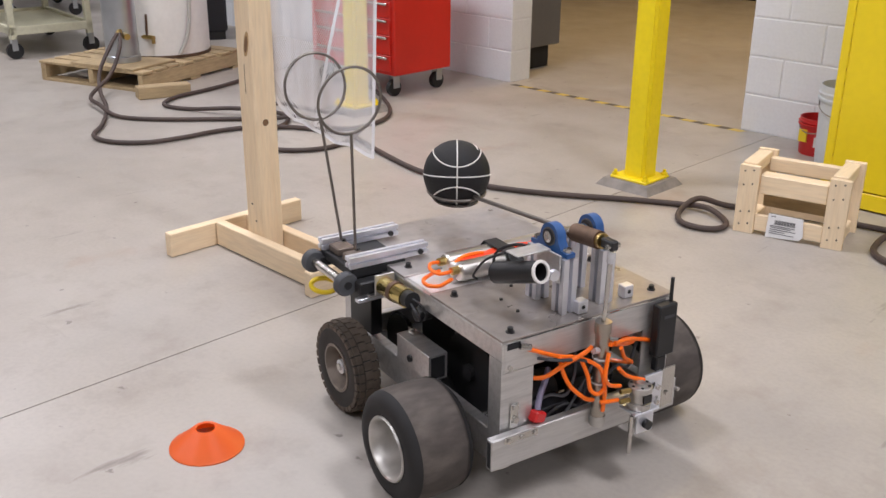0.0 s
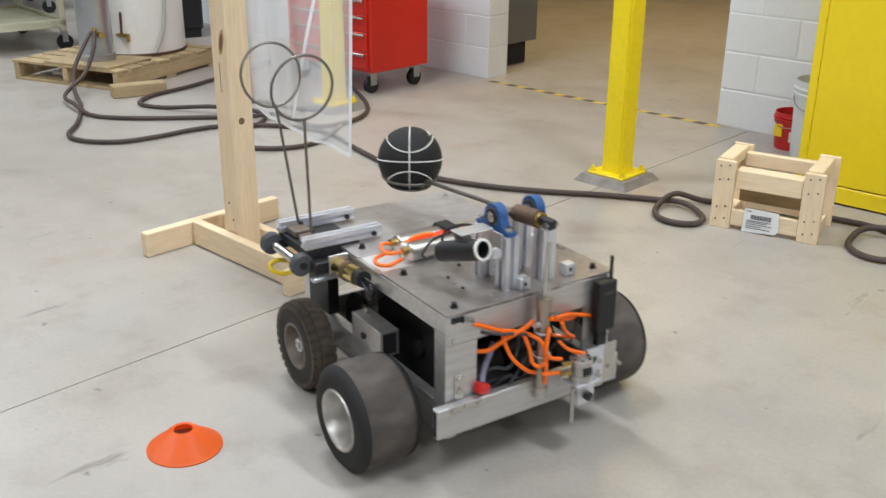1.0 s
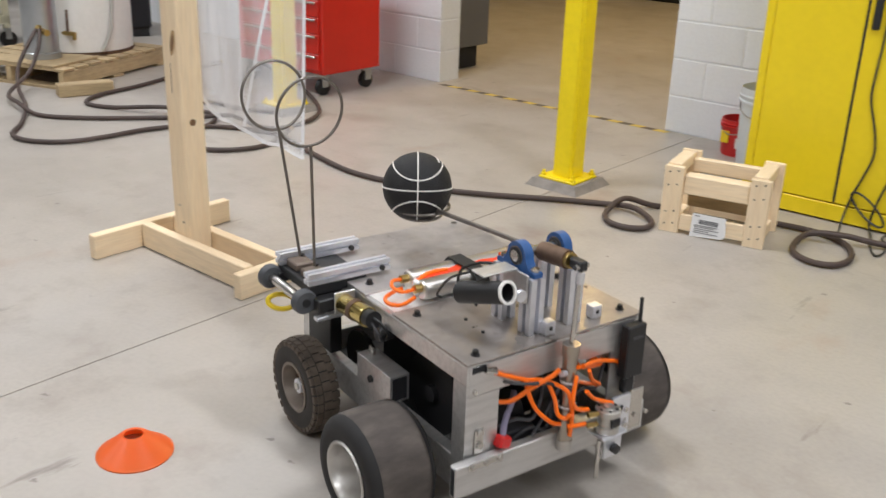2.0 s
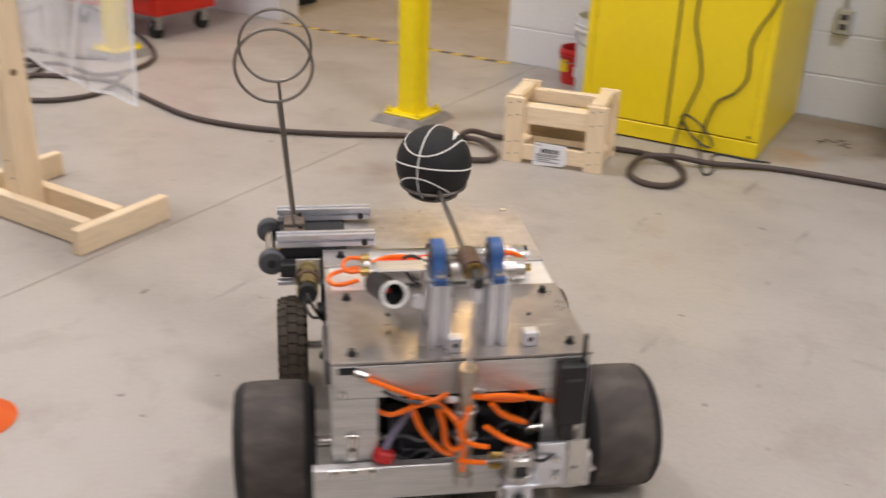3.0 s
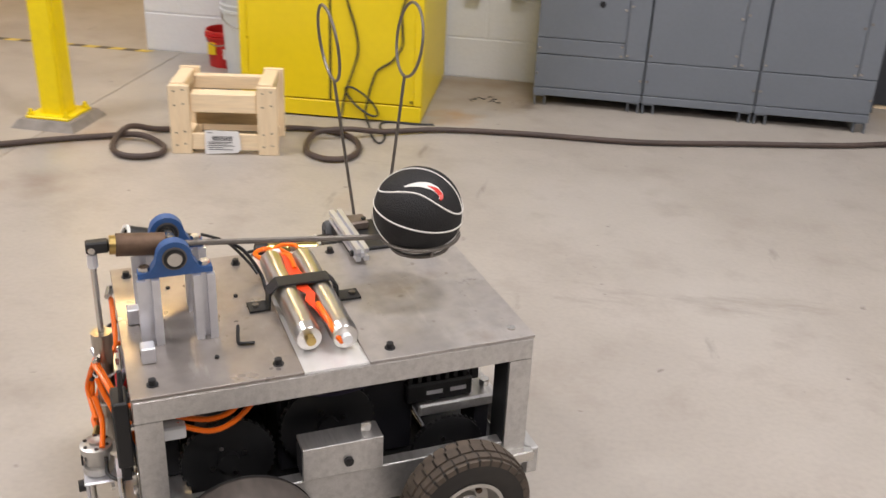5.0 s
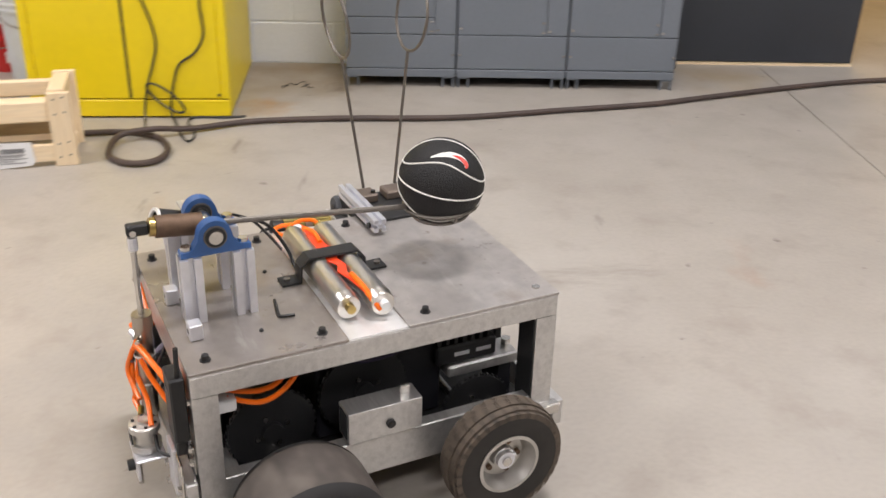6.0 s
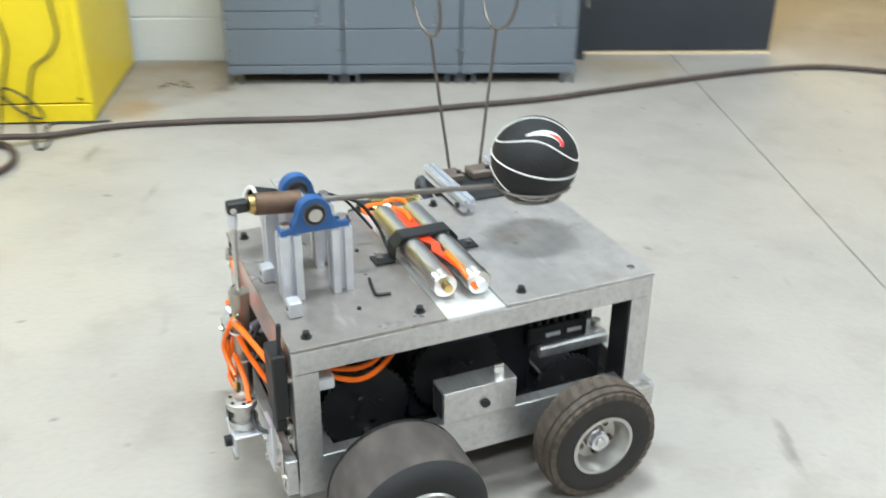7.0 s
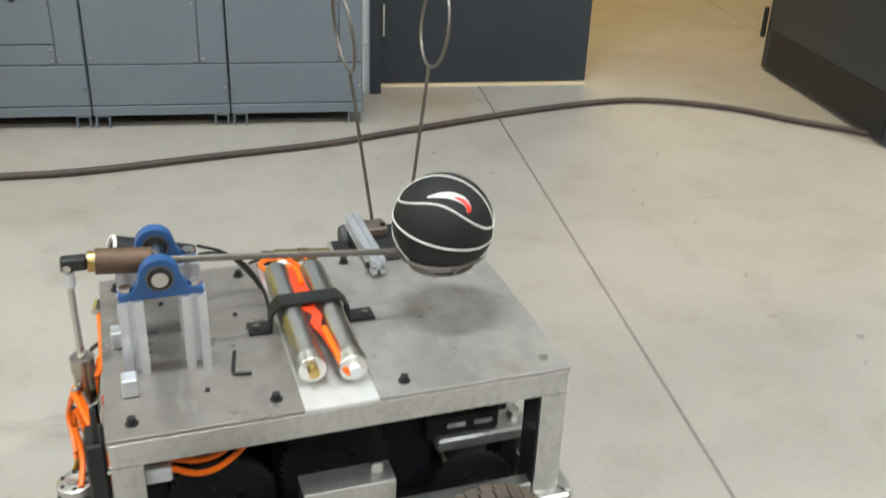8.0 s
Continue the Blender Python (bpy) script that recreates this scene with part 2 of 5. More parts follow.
M_CABLE = material("dark_cable", (0.03, 0.03, 0.03), 0.5)
M_NET = material("white_netting", (0.86, 0.86, 0.88), 0.8)
M_PAPER = material("paper_label", (0.80, 0.80, 0.80), 0.7, 0, 0.05, 40)
M_INK = material("grey_ink", (0.12, 0.12, 0.13), 0.7)
M_TAPEY = material("yellow_floor_tape", (0.66, 0.50, 0.10), 0.6, 0, 0.3, 40, 0.4, 10, second=(0.45, 0.38, 0.26))
M_TAPEB = material("black_floor_tape", (0.10, 0.085, 0.07), 0.6, 0, 0.3, 40)
M_GROUT = material("grout_pad", (0.30, 0.27, 0.24), 0.9, 0, 0.4, 30, 0.5, 12, 0.4)
M_CREAM = material("cream_cart_paint", (0.62, 0.60, 0.44), 0.45, 0, 0.15, 40, 0.2, 5)
M_BEIGE = material("beige_outlet_box", (0.47, 0.46, 0.42), 0.5, 0, 0.1, 40)
M_YELLOWPLASTIC = material("yellow_strap", (0.85, 0.62, 0.02), 0.45)

# ---- mesh helpers ----


def box(bm, x0, y0, z0, x1, y1, z1, bevel=0.0, m=None):
    r = bmesh.ops.create_cube(bm, size=1.0)
    vs = r["verts"]
    t = Matrix.Translation(((x0 + x1) / 2, (y0 + y1) / 2, (z0 + z1) / 2)) @ Matrix.Diagonal((x1 - x0, y1 - y0, z1 - z0, 1))
    bmesh.ops.transform(bm, matrix=(m or Matrix()) @ t, verts=vs)
    if bevel:
        es = list({e for v in vs for e in v.link_edges})
        bmesh.ops.bevel(bm, geom=es, offset=bevel, segments=1, affect="EDGES", clamp_overlap=True)
    return bm


def frame_to(a, b):
    a, b = Vector(a), Vector(b)
    return Matrix.Translation(a) @ (b - a).to_track_quat("Z", "Y").to_matrix().to_4x4(), (b - a).length


def cyl(bm, a, b, r0, r1=None, n=20, m=None):
    """A capped cylinder or cone from a to b."""
    t, length = frame_to(a, b)
    r = bmesh.ops.create_cone(bm, cap_ends=True, segments=n, radius1=r0, radius2=r0 if r1 is None else r1, depth=length)
    bmesh.ops.transform(bm, matrix=(m or Matrix()) @ t @ Matrix.Translation((0, 0, length / 2)), verts=r["verts"])
    return bm


def lathe(bm, profile, n=40, m=None, closed=False):
    """Turn a profile of (radius, height) round the third axis."""
    rings = []
    for k in range(n):
        a = 2 * math.pi * k / n
        rings.append([bm.verts.new((m or Matrix()) @ Vector((r * math.cos(a), r * math.sin(a), z))) for r, z in profile])
    steps = len(profile) if closed else len(profile) - 1
    for k in range(n):
        p, q = rings[k], rings[(k + 1) % n]
        for i in range(steps):
            j = (i + 1) % len(profile)
            bm.faces.new((p[i], q[i], q[j], p[j]))
    return bm


def smooth_path(points, steps=8, closed=False):
    ps = [Vector(p) for p in points]
    n = len(ps)
    out = []
    for i in range(n if closed else n - 1):
        if closed:
            a, b, c, d = (ps[(i + k) % n] for k in (-1, 0, 1, 2))
        else:
            a, b, c, d = ps[max(i - 1, 0)], ps[i], ps[i + 1], ps[min(i + 2, n - 1)]
        for k in range(steps):
            t = k / steps
            out.append(0.5 * ((2 * b) + (c - a) * t + (2 * a - 5 * b + 4 * c - d) * t * t + (3 * b - a - 3 * c + d) * t ** 3))
    if not closed:
        out.append(ps[-1])
    return out


def sweep(bm, path, r, n=8, closed=False):
    """A round tube along a path."""
    ps = [Vector(p) for p in path]
    count = len(ps)
    rings, side = [], None
    for i, p in enumerate(ps):
        d = (ps[(i + 1) % count] - ps[i - 1]) if closed or 0 < i < count - 1 else (ps[1] - ps[0] if i == 0 else ps[-1] - ps[-2])
        d.normalize()
        if side is None:
            side = d.orthogonal().normalized()
        side = (side - d * side.dot(d)).normalized()
        up = d.cross(side)
        rings.append([bm.verts.new(p + side * (r * math.cos(2 * math.pi * k / n)) + up * (r * math.sin(2 * math.pi * k / n))) for k in range(n)])
    for i in range(count if closed else count - 1):
        a, b = rings[i], rings[(i + 1) % count]
        for k in range(n):
            bm.faces.new((a[k], a[(k + 1) % n], b[(k + 1) % n], b[k]))
    if not closed:
        bm.faces.new(rings[0][::-1])
        bm.faces.new(rings[-1])
    return bm


def ring_path(centre, r, e1, e2, n=40):
    c, e1, e2 = Vector(centre), Vector(e1), Vector(e2)
    return [c + e1 * (r * math.cos(2 * math.pi * k / n)) + e2 * (r * math.sin(2 * math.pi * k / n)) for k in range(n)]


def prism(bm, outline, z0, z1, m=None):
    """An outline of (x, y) pulled from z0 to z1."""
    m = m or Matrix()
    lo = [bm.verts.new(m @ Vector((x, y, z0))) for x, y in outline]
    hi = [bm.verts.new(m @ Vector((x, y, z1))) for x, y in outline]
    bm.faces.new(lo[::-1])
    bm.faces.new(hi)
    for i in range(len(lo)):
        j = (i + 1) % len(lo)
        bm.faces.new((lo[i], lo[j], hi[j], hi[i]))
    return bm


def mesh_of(name, bm, mat, angle=35):
    bmesh.ops.recalc_face_normals(bm, faces=bm.faces)
    lim = radians(angle)
    for f in bm.faces:
        f.smooth = True
    for e in bm.edges:
        e.smooth = len(e.link_faces) == 2 and e.calc_face_angle(0) < lim
    data = bpy.data.meshes.new(name)
    bm.to_mesh(data)
    bm.free()
    data.materials.append(mat)
    return data


def part(name, bm, mat, parent, label="", m=None):
    ob = new(name, mesh_of(name, bm, mat))
    ob.parent = parent
    if m is not None:
        ob.matrix_basis = m
    return tagged(ob, label)


def thing(name, label, category, m=None, group="", kind=""):
    ob = new(name)
    ob.empty_display_size = 0.1
    if m is not None:
        ob.matrix_basis = m
    return tagged(ob, label, category, group, kind)


def solid(name, bm, mat, label, category, m=None, group="", kind=""):
    ob = new(name, mesh_of(name, bm, mat))
    if m is not None:
        ob.matrix_basis = m
    return tagged(ob, label, category, group, kind)


def bx(*a, **k):
    return box(bmesh.new(), *a, **k)


def cy(*a, **k):
    return cyl(bmesh.new(), *a, **k)


def tube(points, r, steps=8, n=8, closed=False):
    return sweep(bmesh.new(), smooth_path(points, steps, closed), r, n, closed)


# ---- the hall ----
WALL_U = 4.85   # face of the block wall
TOP = 4.6
floor = tagged(new("floor", mesh_of("floor", bx(-12, -8, -0.2, 10, 13, -0.012), M_JOINT)), "grey sealed concrete floor with sawn joints", "floor", kind="structure")
floor.matrix_basis = grid(0, 0)


def wall(name, v0, u0, v1, u1, z0=0.0, z1=TOP, mat=M_WALL, label="painted wall of the workshop hall"):
    return solid(name, bx(v0, u0, z0, v1, u1, z1), mat, label, "wall", grid(0, 0), kind="structure")


wall("wall_south", -12.2, -8.2, 10.2, -8.0)
wall("wall_west", -12.2, -8.0, -12.0, 13.0)
wall("wall_east", 10.0, -8.0, 10.2, 13.0)
wall("wall_far", -12.2, 13.0, 10.2, 13.2)
# ceiling is out of view, added to carry the assumed lights
solid("ceiling", bx(-12.2, -8.2, TOP, 10.2, 13.2, TOP + 0.2), M_CEIL, "pale grey ceiling of the hall", "ceiling", grid(0, 0), kind="structure")
wall_left = wall("wall_north_left", -12.0, WALL_U + 0.003, -4.206, WALL_U + 0.196, mat=M_MORTAR, label="painted concrete block wall beside the wide opening")
wall_right = wall("wall_north", -2.524, WALL_U + 0.003, 1.19, WALL_U + 0.196, mat=M_MORTAR, label="pale painted concrete block wall")
wall("wall_north_door", 3.14, WALL_U, 10.0, WALL_U + 0.2, label="painted wall beside the double door")
wall("wall_over_opening", -4.206, WALL_U + 0.003, -2.524, WALL_U + 0.196, 3.2, TOP, M_MORTAR, "painted wall above the wide opening")
wall("wall_over_door", 1.19, WALL_U, 3.14, WALL_U + 0.2, 2.15, TOP, label="painted wall above the double door")


# housings added around the assumed lamps, out of view
def ceiling_fixture(v, u):
    t = thing("ceiling_light", "assumed fluorescent ceiling light, out of view, with a white housing", "ceiling light", grid(v, u, 4.4), "ceiling lights")
    part("housing", bx(-0.65, -0.18, 0.02, 0.65, 0.18, 0.2, bevel=0.01), M_WHITE, t)
    part("diffuser", bx(-0.62, -0.15, 0.0, 0.62, 0.15, 0.016), M_GLOW, t)


for v, u in LAMPS + [(-4.0, 7.6), (2.6, 7.2)]:
    ceiling_fixture(v, u)


# ---- columns, doors and fixed things along the wall ----
def column(v, u):
    t = thing("steel_column", "yellow painted square steel column on a grey grout pad", "column", grid(v, u), "yellow columns")
    bm = bx(-0.054, -0.054, 0.045, 0.054, 0.054, 4.6)
    bmesh.ops.bevel(bm, geom=[e for e in bm.edges if abs(e.verts[0].co.z - e.verts[1].co.z) > 1], offset=0.014, segments=3, affect="EDGES")
    part("shaft", bm, M_YCOL, t)
    part("base_plate", bx(-0.095, -0.095, 0.032, 0.095, 0.095, 0.046, bevel=0.004), M_YCOL, t)
    bm = bmesh.new()
    r = bmesh.ops.create_cone(bm, cap_ends=True, segments=4, radius1=0.197, radius2=0.162, depth=0.034)
    bmesh.ops.transform(bm, matrix=Matrix.Translation((0, 0, 0.017)) @ Matrix.Rotation(radians(45), 4, "Z"), verts=r["verts"])
    part("grout_pad", bm, M_GROUT, t)
    for sx in (-1, 1):
        for sy in (-1, 1):
            bm = cy((sx * 0.078, sy * 0.078, 0.046), (sx * 0.078, sy * 0.078, 0.07), 0.008, n=8)
            cyl(bm, (sx * 0.078, sy * 0.078, 0.046), (sx * 0.078, sy * 0.078, 0.056), 0.015, n=6)
            part("anchor_bolt", bm, M_YCOL, t)


column(-2.340, 3.610)
column(-4.29, 3.60)

# striped floor tape across the opening
tape = thing("floor_tape", "worn black and yellow striped floor tape across the opening", "floor tape", grid(0, 4.815), kind="structure")
for k in range(22):
    v = -4.16 + k * 0.0755
    part("stripe", prism(bmesh.new(), [(v, -0.022), (v + 0.0755, -0.022), (v + 0.0955, 0.022), (v + 0.02, 0.022)], 0.0006, 0.0016), M_TAPEY if k % 2 else M_TAPEB, tape)

# safety cabinet
cab = thing("safety_cabinet", "tall yellow steel safety cabinet with double doors by the block wall", "cabinet", grid(-1.670, 3.968, 0, 2.3))
part("carcass", bx(0, 0.022, 0.012, 0.800, 0.81, 1.65, bevel=0.006), M_YELLOW, cab)
# near-black filler paints the dark of the thin gap above the floor
part("plinth", bx(0.01, 0.03, 0.0, 0.790, 0.80, 0.014), M_GAP, cab)
part("sill", bx(0.002, 0.0, 0.008, 0.798, 0.026, 0.078, bevel=0.003), M_YELLOW, cab)
for x0, x1 in ((0.001, 0.0335), (0.767, 0.799)):
    part("stile", bx(x0, 0.0, 0.083, x1, 0.021, 1.645, bevel=0.002), M_YELLOW, cab)
for x0, x1 in ((0.0365, 0.3935), (0.4045, 0.764)):
    d = part("door", bx(x0, 0.0, 0.083, x1, 0.02, 1.64, bevel=0.004), M_YELLOW, cab)
    for k in range(26):
        hx = x0 - 0.0015 if x0 < 0.1 else x1 + 0.0015
        part("hinge_knuckle", cy((hx, 0.002, 0.10 + 0.06 * k), (hx, 0.002, 0.146 + 0.06 * k), 0.0028, n=6), M_YELLOW, d)
part("door_gap", bx(0.392, 0.004, 0.085, 0.406, 0.019, 1.63), M_GAP, cab)
part("latch", bx(0.425, -0.02, 0.80, 0.455, 0.0, 0.98, bevel=0.006), M_BLACKM, cab, "dark paddle latch")
part("screw", cy((0.755, -0.004, 0.10), (0.755, 0.002, 0.10), 0.006, n=8), M_BLACKM, cab)

# hanging cables before the cabinet, and their loop
def cable(points, r, label, name="hanging_cable"):
    return solid(name, tube(points, r), M_CABLE, label, "cable", grid(0, 0), "cables by the cabinet")


cable([(-1.20, 3.981, 1.6), (-1.19, 3.981, 0.9), (-1.198, 3.981, 0.634), (-1.197, 3.981, 0.531), (-1.160, 3.982, 0.407), (-1.147, 3.983, 0.313), (-1.170, 3.982, 0.224), (-1.196, 3.981, 0.145), (-1.216, 3.980, 0.058), (-1.211, 3.938, 0.006), (-1.184, 3.842, 0.006), (-1.146, 3.764, 0.006)],
      0.0044, "thin dark cable hanging down the yellow cabinet")
cable([(-0.86, 3.994, 1.6), (-0.87, 3.994, 0.85), (-0.884, 3.993, 0.671), (-0.941, 3.991, 0.553), (-0.963, 3.990, 0.482), (-0.959, 3.990, 0.414), (-0.959, 3.990, 0.343), (-0.999, 3.989, 0.277), (-1.063, 3.986, 0.230), (-1.089, 3.985, 0.164), (-1.104, 3.985, 0.099), (-1.113, 3.984, 0.032),
       (-1.076, 3.901, 0.006), (-1.043, 3.800, 0.006), (-0.993, 3.705, 0.006), (-0.978, 3.750, 0.006), (-0.997, 3.849, 0.006), (-1.034, 3.917, 0.006), (-1.020, 3.988, 0.006), (-0.894, 3.993, 0.006), (-0.815, 4.011, 0.006)], 0.0044, "thin dark cable hanging down the yellow cabinet")
solid("cable_loop", sweep(bmesh.new(), [(-1.128 + 0.070 * math.cos(a) + 0.020 * math.sin(a), 3.972 - 0.006 * math.sin(a), 0.092 - 0.056 * math.cos(a) + 0.026 * math.sin(a)) for a in [2 * math.pi * k / 36 for k in range(36)]], 0.0045, closed=True),
      M_CABLE, "loose loop of dark cable hung on the cabinet cables", "cable", grid(0, 0), "cables by the cabinet")
scrap = thing("wire_scrap", "small tangle of dark wire scraps near the wall", "scrap", grid(-0.67, 4.48))
for k, (x, y, turn) in enumerate(((0.0, 0.0, 20), (0.05, 0.02, -35), (-0.03, -0.03, 80), (0.07, -0.04, 10))):
    part("strand", tube([(-0.026, 0, 0.002), (-0.008, 0.014, 0.006), (0.014, -0.008, 0.002), (0.028, 0.005, 0.004)], 0.0017, 5, 6), M_CABLE, scrap, m=pose(x, y, 0, 0, 0, turn))


# grey equipment cabinets
def equipment_cabinet(v, width, kind):
    t = thing("equipment_cabinet", "grey-blue steel equipment cabinet with screwed panels on short feet", "cabinet", grid(v, 4.47), "grey equipment cabinets")
    w = width - 0.006
    part("carcass", bx(0.0, 0.012, 0.053, w, 0.36, 2.0), M_GREYCAB, t)
    part("skirt", bx(0.0, 0.0, 0.050, w, 0.03, 0.086, bevel=0.002), M_GREYCAB, t)
    part("lower_panel", bx(0.002, 0.002, 0.090, w - 0.002, 0.014, 0.243, bevel=0.002), M_GREYCAB, t)
    x = w * (0.80 if kind < 2 else 0.82)
    if kind == 0:
        part("strip_panel", bx(0.002, 0.002, 0.247, x, 0.014, 0.319, bevel=0.002), M_GREYCAB, t)
        p = part("front_panel", bx(0.002, 0.002, 0.323, x, 0.014, 1.2, bevel=0.002), M_GREYCAB, t)
        part("cable_hole", cy((0.28, -0.001, 0.489), (0.28, 0.004, 0.489), 0.014, n=16), M_GAP, p)
    else:
        p = part("front_panel", bx(0.002, 0.002, 0.247, x, 0.014, 1.2, bevel=0.002), M_GREYCAB, t)
    part("side_panel", bx(x + 0.004, 0.002, 0.247, w - 0.002, 0.014, 1.2, bevel=0.002), M_GREYCAB, t)
    part("upper_panel", bx(0.002, 0.002, 1.205, w - 0.002, 0.014, 1.99, bevel=0.002), M_GREYCAB, t)
    for sx, sz in ((0.015, 0.275), (x - 0.012, 0.305), (x - 0.012, 0.262), (x + 0.016, 0.267), (0.012, 0.155), (x - 0.012, 0.47), (x + 0.016, 0.49), (w - 0.012, 0.155)):
        part("screw", cy((sx, -0.002, sz), (sx, 0.004, sz), 0.0055, n=8), M_STEEL, t)
    for sx in (0.032, w - 0.032):
        bm = bx(sx - 0.026, 0.004, 0.0, sx - 0.021, 0.034, 0.0495)
        box(bm, sx + 0.021, 0.004, 0.0, sx + 0.026, 0.034, 0.0495)
        box(bm, sx - 0.0205, 0.004, 0.044, sx + 0.0205, 0.034, 0.0495)
        part("foot", bm, M_GREYCAB, t)
    # black board added to darken the open gap under the cabinet
    part("kick_board", bx(0.002, 0.20, 0.0, w - 0.002, 0.21, 0.052), M_BLACKM, t)


equipment_cabinet(-0.424, 0.505, 0)
equipment_cabinet(0.081, 0.507, 1)
equipment_cabinet(0.588, 0.507, 2)

# double door, one leaf closed, one standing open
leaf = thing("door_1", "closed charcoal door leaf with a wooden sill strip", "door", grid(1.20, 4.945), kind="structure")
part("leaf", bx(0, 0, 0.014, 0.93, 0.045, 2.13, bevel=0.003), M_DARKDOOR, leaf)
part("sill_strip", bx(0.0, -0.012, 0.0, 0.93, 0.05, 0.010), M_WOODH, leaf, "orange-brown wooden sill")
part("flush_bolt", bx(0.012, -0.006, 0.22, 0.024, 0.0, 0.36, bevel=0.002), M_STEEL, leaf)
leaf = thing("door_2", "charcoal door leaf standing open into the hall", "door", grid(3.075, 5.15), kind="structure")
part("leaf", bx(0, -1.09, 0.012, 0.045, 0.0, 2.13, bevel=0.003), M_DARKDOOR, leaf)
part("kick_plate", bx(-0.005, -1.06, 0.03, 0.0, -0.06, 0.2), M_BLACKM, leaf)
part("hinge", cy((-0.008, 0.02, 0.15), (-0.008, 0.02, 0.29), 0.012, n=10), M_BLACKM, leaf)
t = thing("door_frame", "dark steel frame of the double door", "door frame", grid(0, 0), kind="structure")
part("jamb", bx(1.15, 4.84, 0, 1.197, 5.06, 2.15), M_DARKDOOR, t)
part("jamb", bx(3.125, 4.84, 0, 3.17, 5.06, 2.15), M_DARKDOOR, t)


# outlets on the wall
def outlet(v, mat, label):
    t = thing("wall_outlet", label, "outlet", grid(v, WALL_U - 0.002, 0.470), "wall outlets")
    part("box", bx(-0.036, -0.045, -0.058, 0.036, 0.0, 0.058, bevel=0.006), mat, t)
    for z in (-0.022, 0.022):
        part("socket", bx(-0.016, -0.049, z - 0.013, 0.016, -0.044, z + 0.013, bevel=0.002), M_GREYWIRE, t)
    part("conduit", cy((0, -0.02, 0.058), (0, -0.02, 2.5), 0.011, n=10), mat, t)


outlet(-0.77, M_BEIGE, "beige surface outlet box with conduit on the block wall")
outlet(-0.545, M_WHITEPLASTIC, "white surface outlet box with conduit on the block wall")

# buckets
def bucket(name, m, r0, r1, h, mat, label):
    t = thing(name, label, "bucket", m, "buckets")
    bm = lathe(bmesh.new(), [(0, 0), (r0, 0), (r0 + 0.003, 0.01), (r1 - 0.004, h * 0.80), (r1 + 0.006, h * 0.81), (r1 + 0.006, h * 0.84), (r1 - 0.001, h * 0.85), (r1 + 0.006, h * 0.90), (r1 - 0.001, h * 0.92), (r1, h), (r1 - 0.005, h), (r0 - 0.004, 0.012), (0, 0.012)])
    part("pail", bm, mat, t)
    part("handle", tube([(-r1 - 0.006, 0, h * 0.87), (-r1 * 0.7, -r1 * 0.75, h * 0.72), (0, -r1 - 0.02, h * 0.66), (r1 * 0.7, -r1 * 0.75, h * 0.72), (r1 + 0.006, 0, h * 0.87)], 0.003), M_STEEL, t)
    return t


b = bucket("red_bucket", grid(-2.02, 4.70), 0.085, 0.10, 0.185, M_REDPLASTIC, "small red plastic bucket with a label beside the wall")
part("label_patch", bx(-0.06, -0.0995, 0.07, -0.02, -0.088, 0.13), M_YELLOWPLASTIC, b, "yellow label patch")
part("label_text", bx(0.02, -0.098, 0.05, 0.06, -0.087, 0.10), M_PAPER, b, "white label patch")
bucket("white_bucket", grid(-1.845, 4.60), 0.125, 0.145, 0.385, M_WHITEPLASTIC, "tall white plastic bucket with a wire handle")

# ---- wooden crate ----
crate = thing("wooden_crate", "small pale pine crate with a paper shipping label", "crate", Matrix.Translation((1.156, 3.613, 0)) @ pose(0, 0, 0, 0, 0, -32.9))
W, D, H = 0.412, 0.26, 0.284
for x in (0.0, W - 0.078):
    part("post", bx(x, 0, 0, x + 0.078, 0.022, H - 0.012, bevel=0.002), M_WOOD, crate)
    part("post", bx(x, D - 0.022, 0, x + 0.078, D, H, bevel=0.002), M_WOOD, crate)
    part("cap", bx(x + 0.004, 0.023, H - 0.05, x + 0.06, D - 0.023, H - 0.004, bevel=0.003), M_WOODY, crate)
    part("foot", bx(x + 0.004, 0.023, 0.0, x + 0.06, D - 0.023, 0.05, bevel=0.003), M_WOODY, crate)
    for z in (0.03, 0.08, 0.19, 0.245):
        for dx in (0.022, 0.055):
            part("nail", cy((x + dx, -0.0015, z + dx * 0.2), (x + dx, 0.002, z + dx * 0.2), 0.0035, n=6), M_BLACKM, crate)
part("beam", bx(0.079, 0.01, 0.165, W - 0.079, 0.075, 0.240, bevel=0.004), M_WOODH, crate)
part("beam", bx(0.061, D - 0.06, 0.205, W - 0.079, D - 0.026, 0.262, bevel=0.004), M_WOODH, crate)
part("inner_board", bx(0.079, 0.10, 0.09, W - 0.079, 0.12, 0.17, bevel=0.002), M_OLDWOOD, crate)
part("lower_board", bx(0.079, 0.003, 0.018, W - 0.079, 0.021, 0.082, bevel=0.002), M_WOODH, crate)
part("lower_board", bx(0.079, D - 0.021, 0.018, W - 0.079, D - 0.003, 0.082, bevel=0.002), M_WOODH, crate)
lab = part("label", prism(bmesh.new(), [(0.128, -0.004), (0.132, 0.094), (0.262, 0.092), (0.268, 0.02), (0.255, 0.004)], 0.0, 0.001, Matrix.Translation((0, -0.001, 0.005)) @ Matrix.Rotation(radians(90), 4, "X")), M_PAPER, crate, "white paper shipping label with a bar code")
for k in range(22):
    x = 0.158 + k * 0.0036
    part("code_bar", bx(x, -0.0032, 0.058, x + (0.0024 if k % 3 else 0.0014), -0.002, 0.076), M_INK, lab)
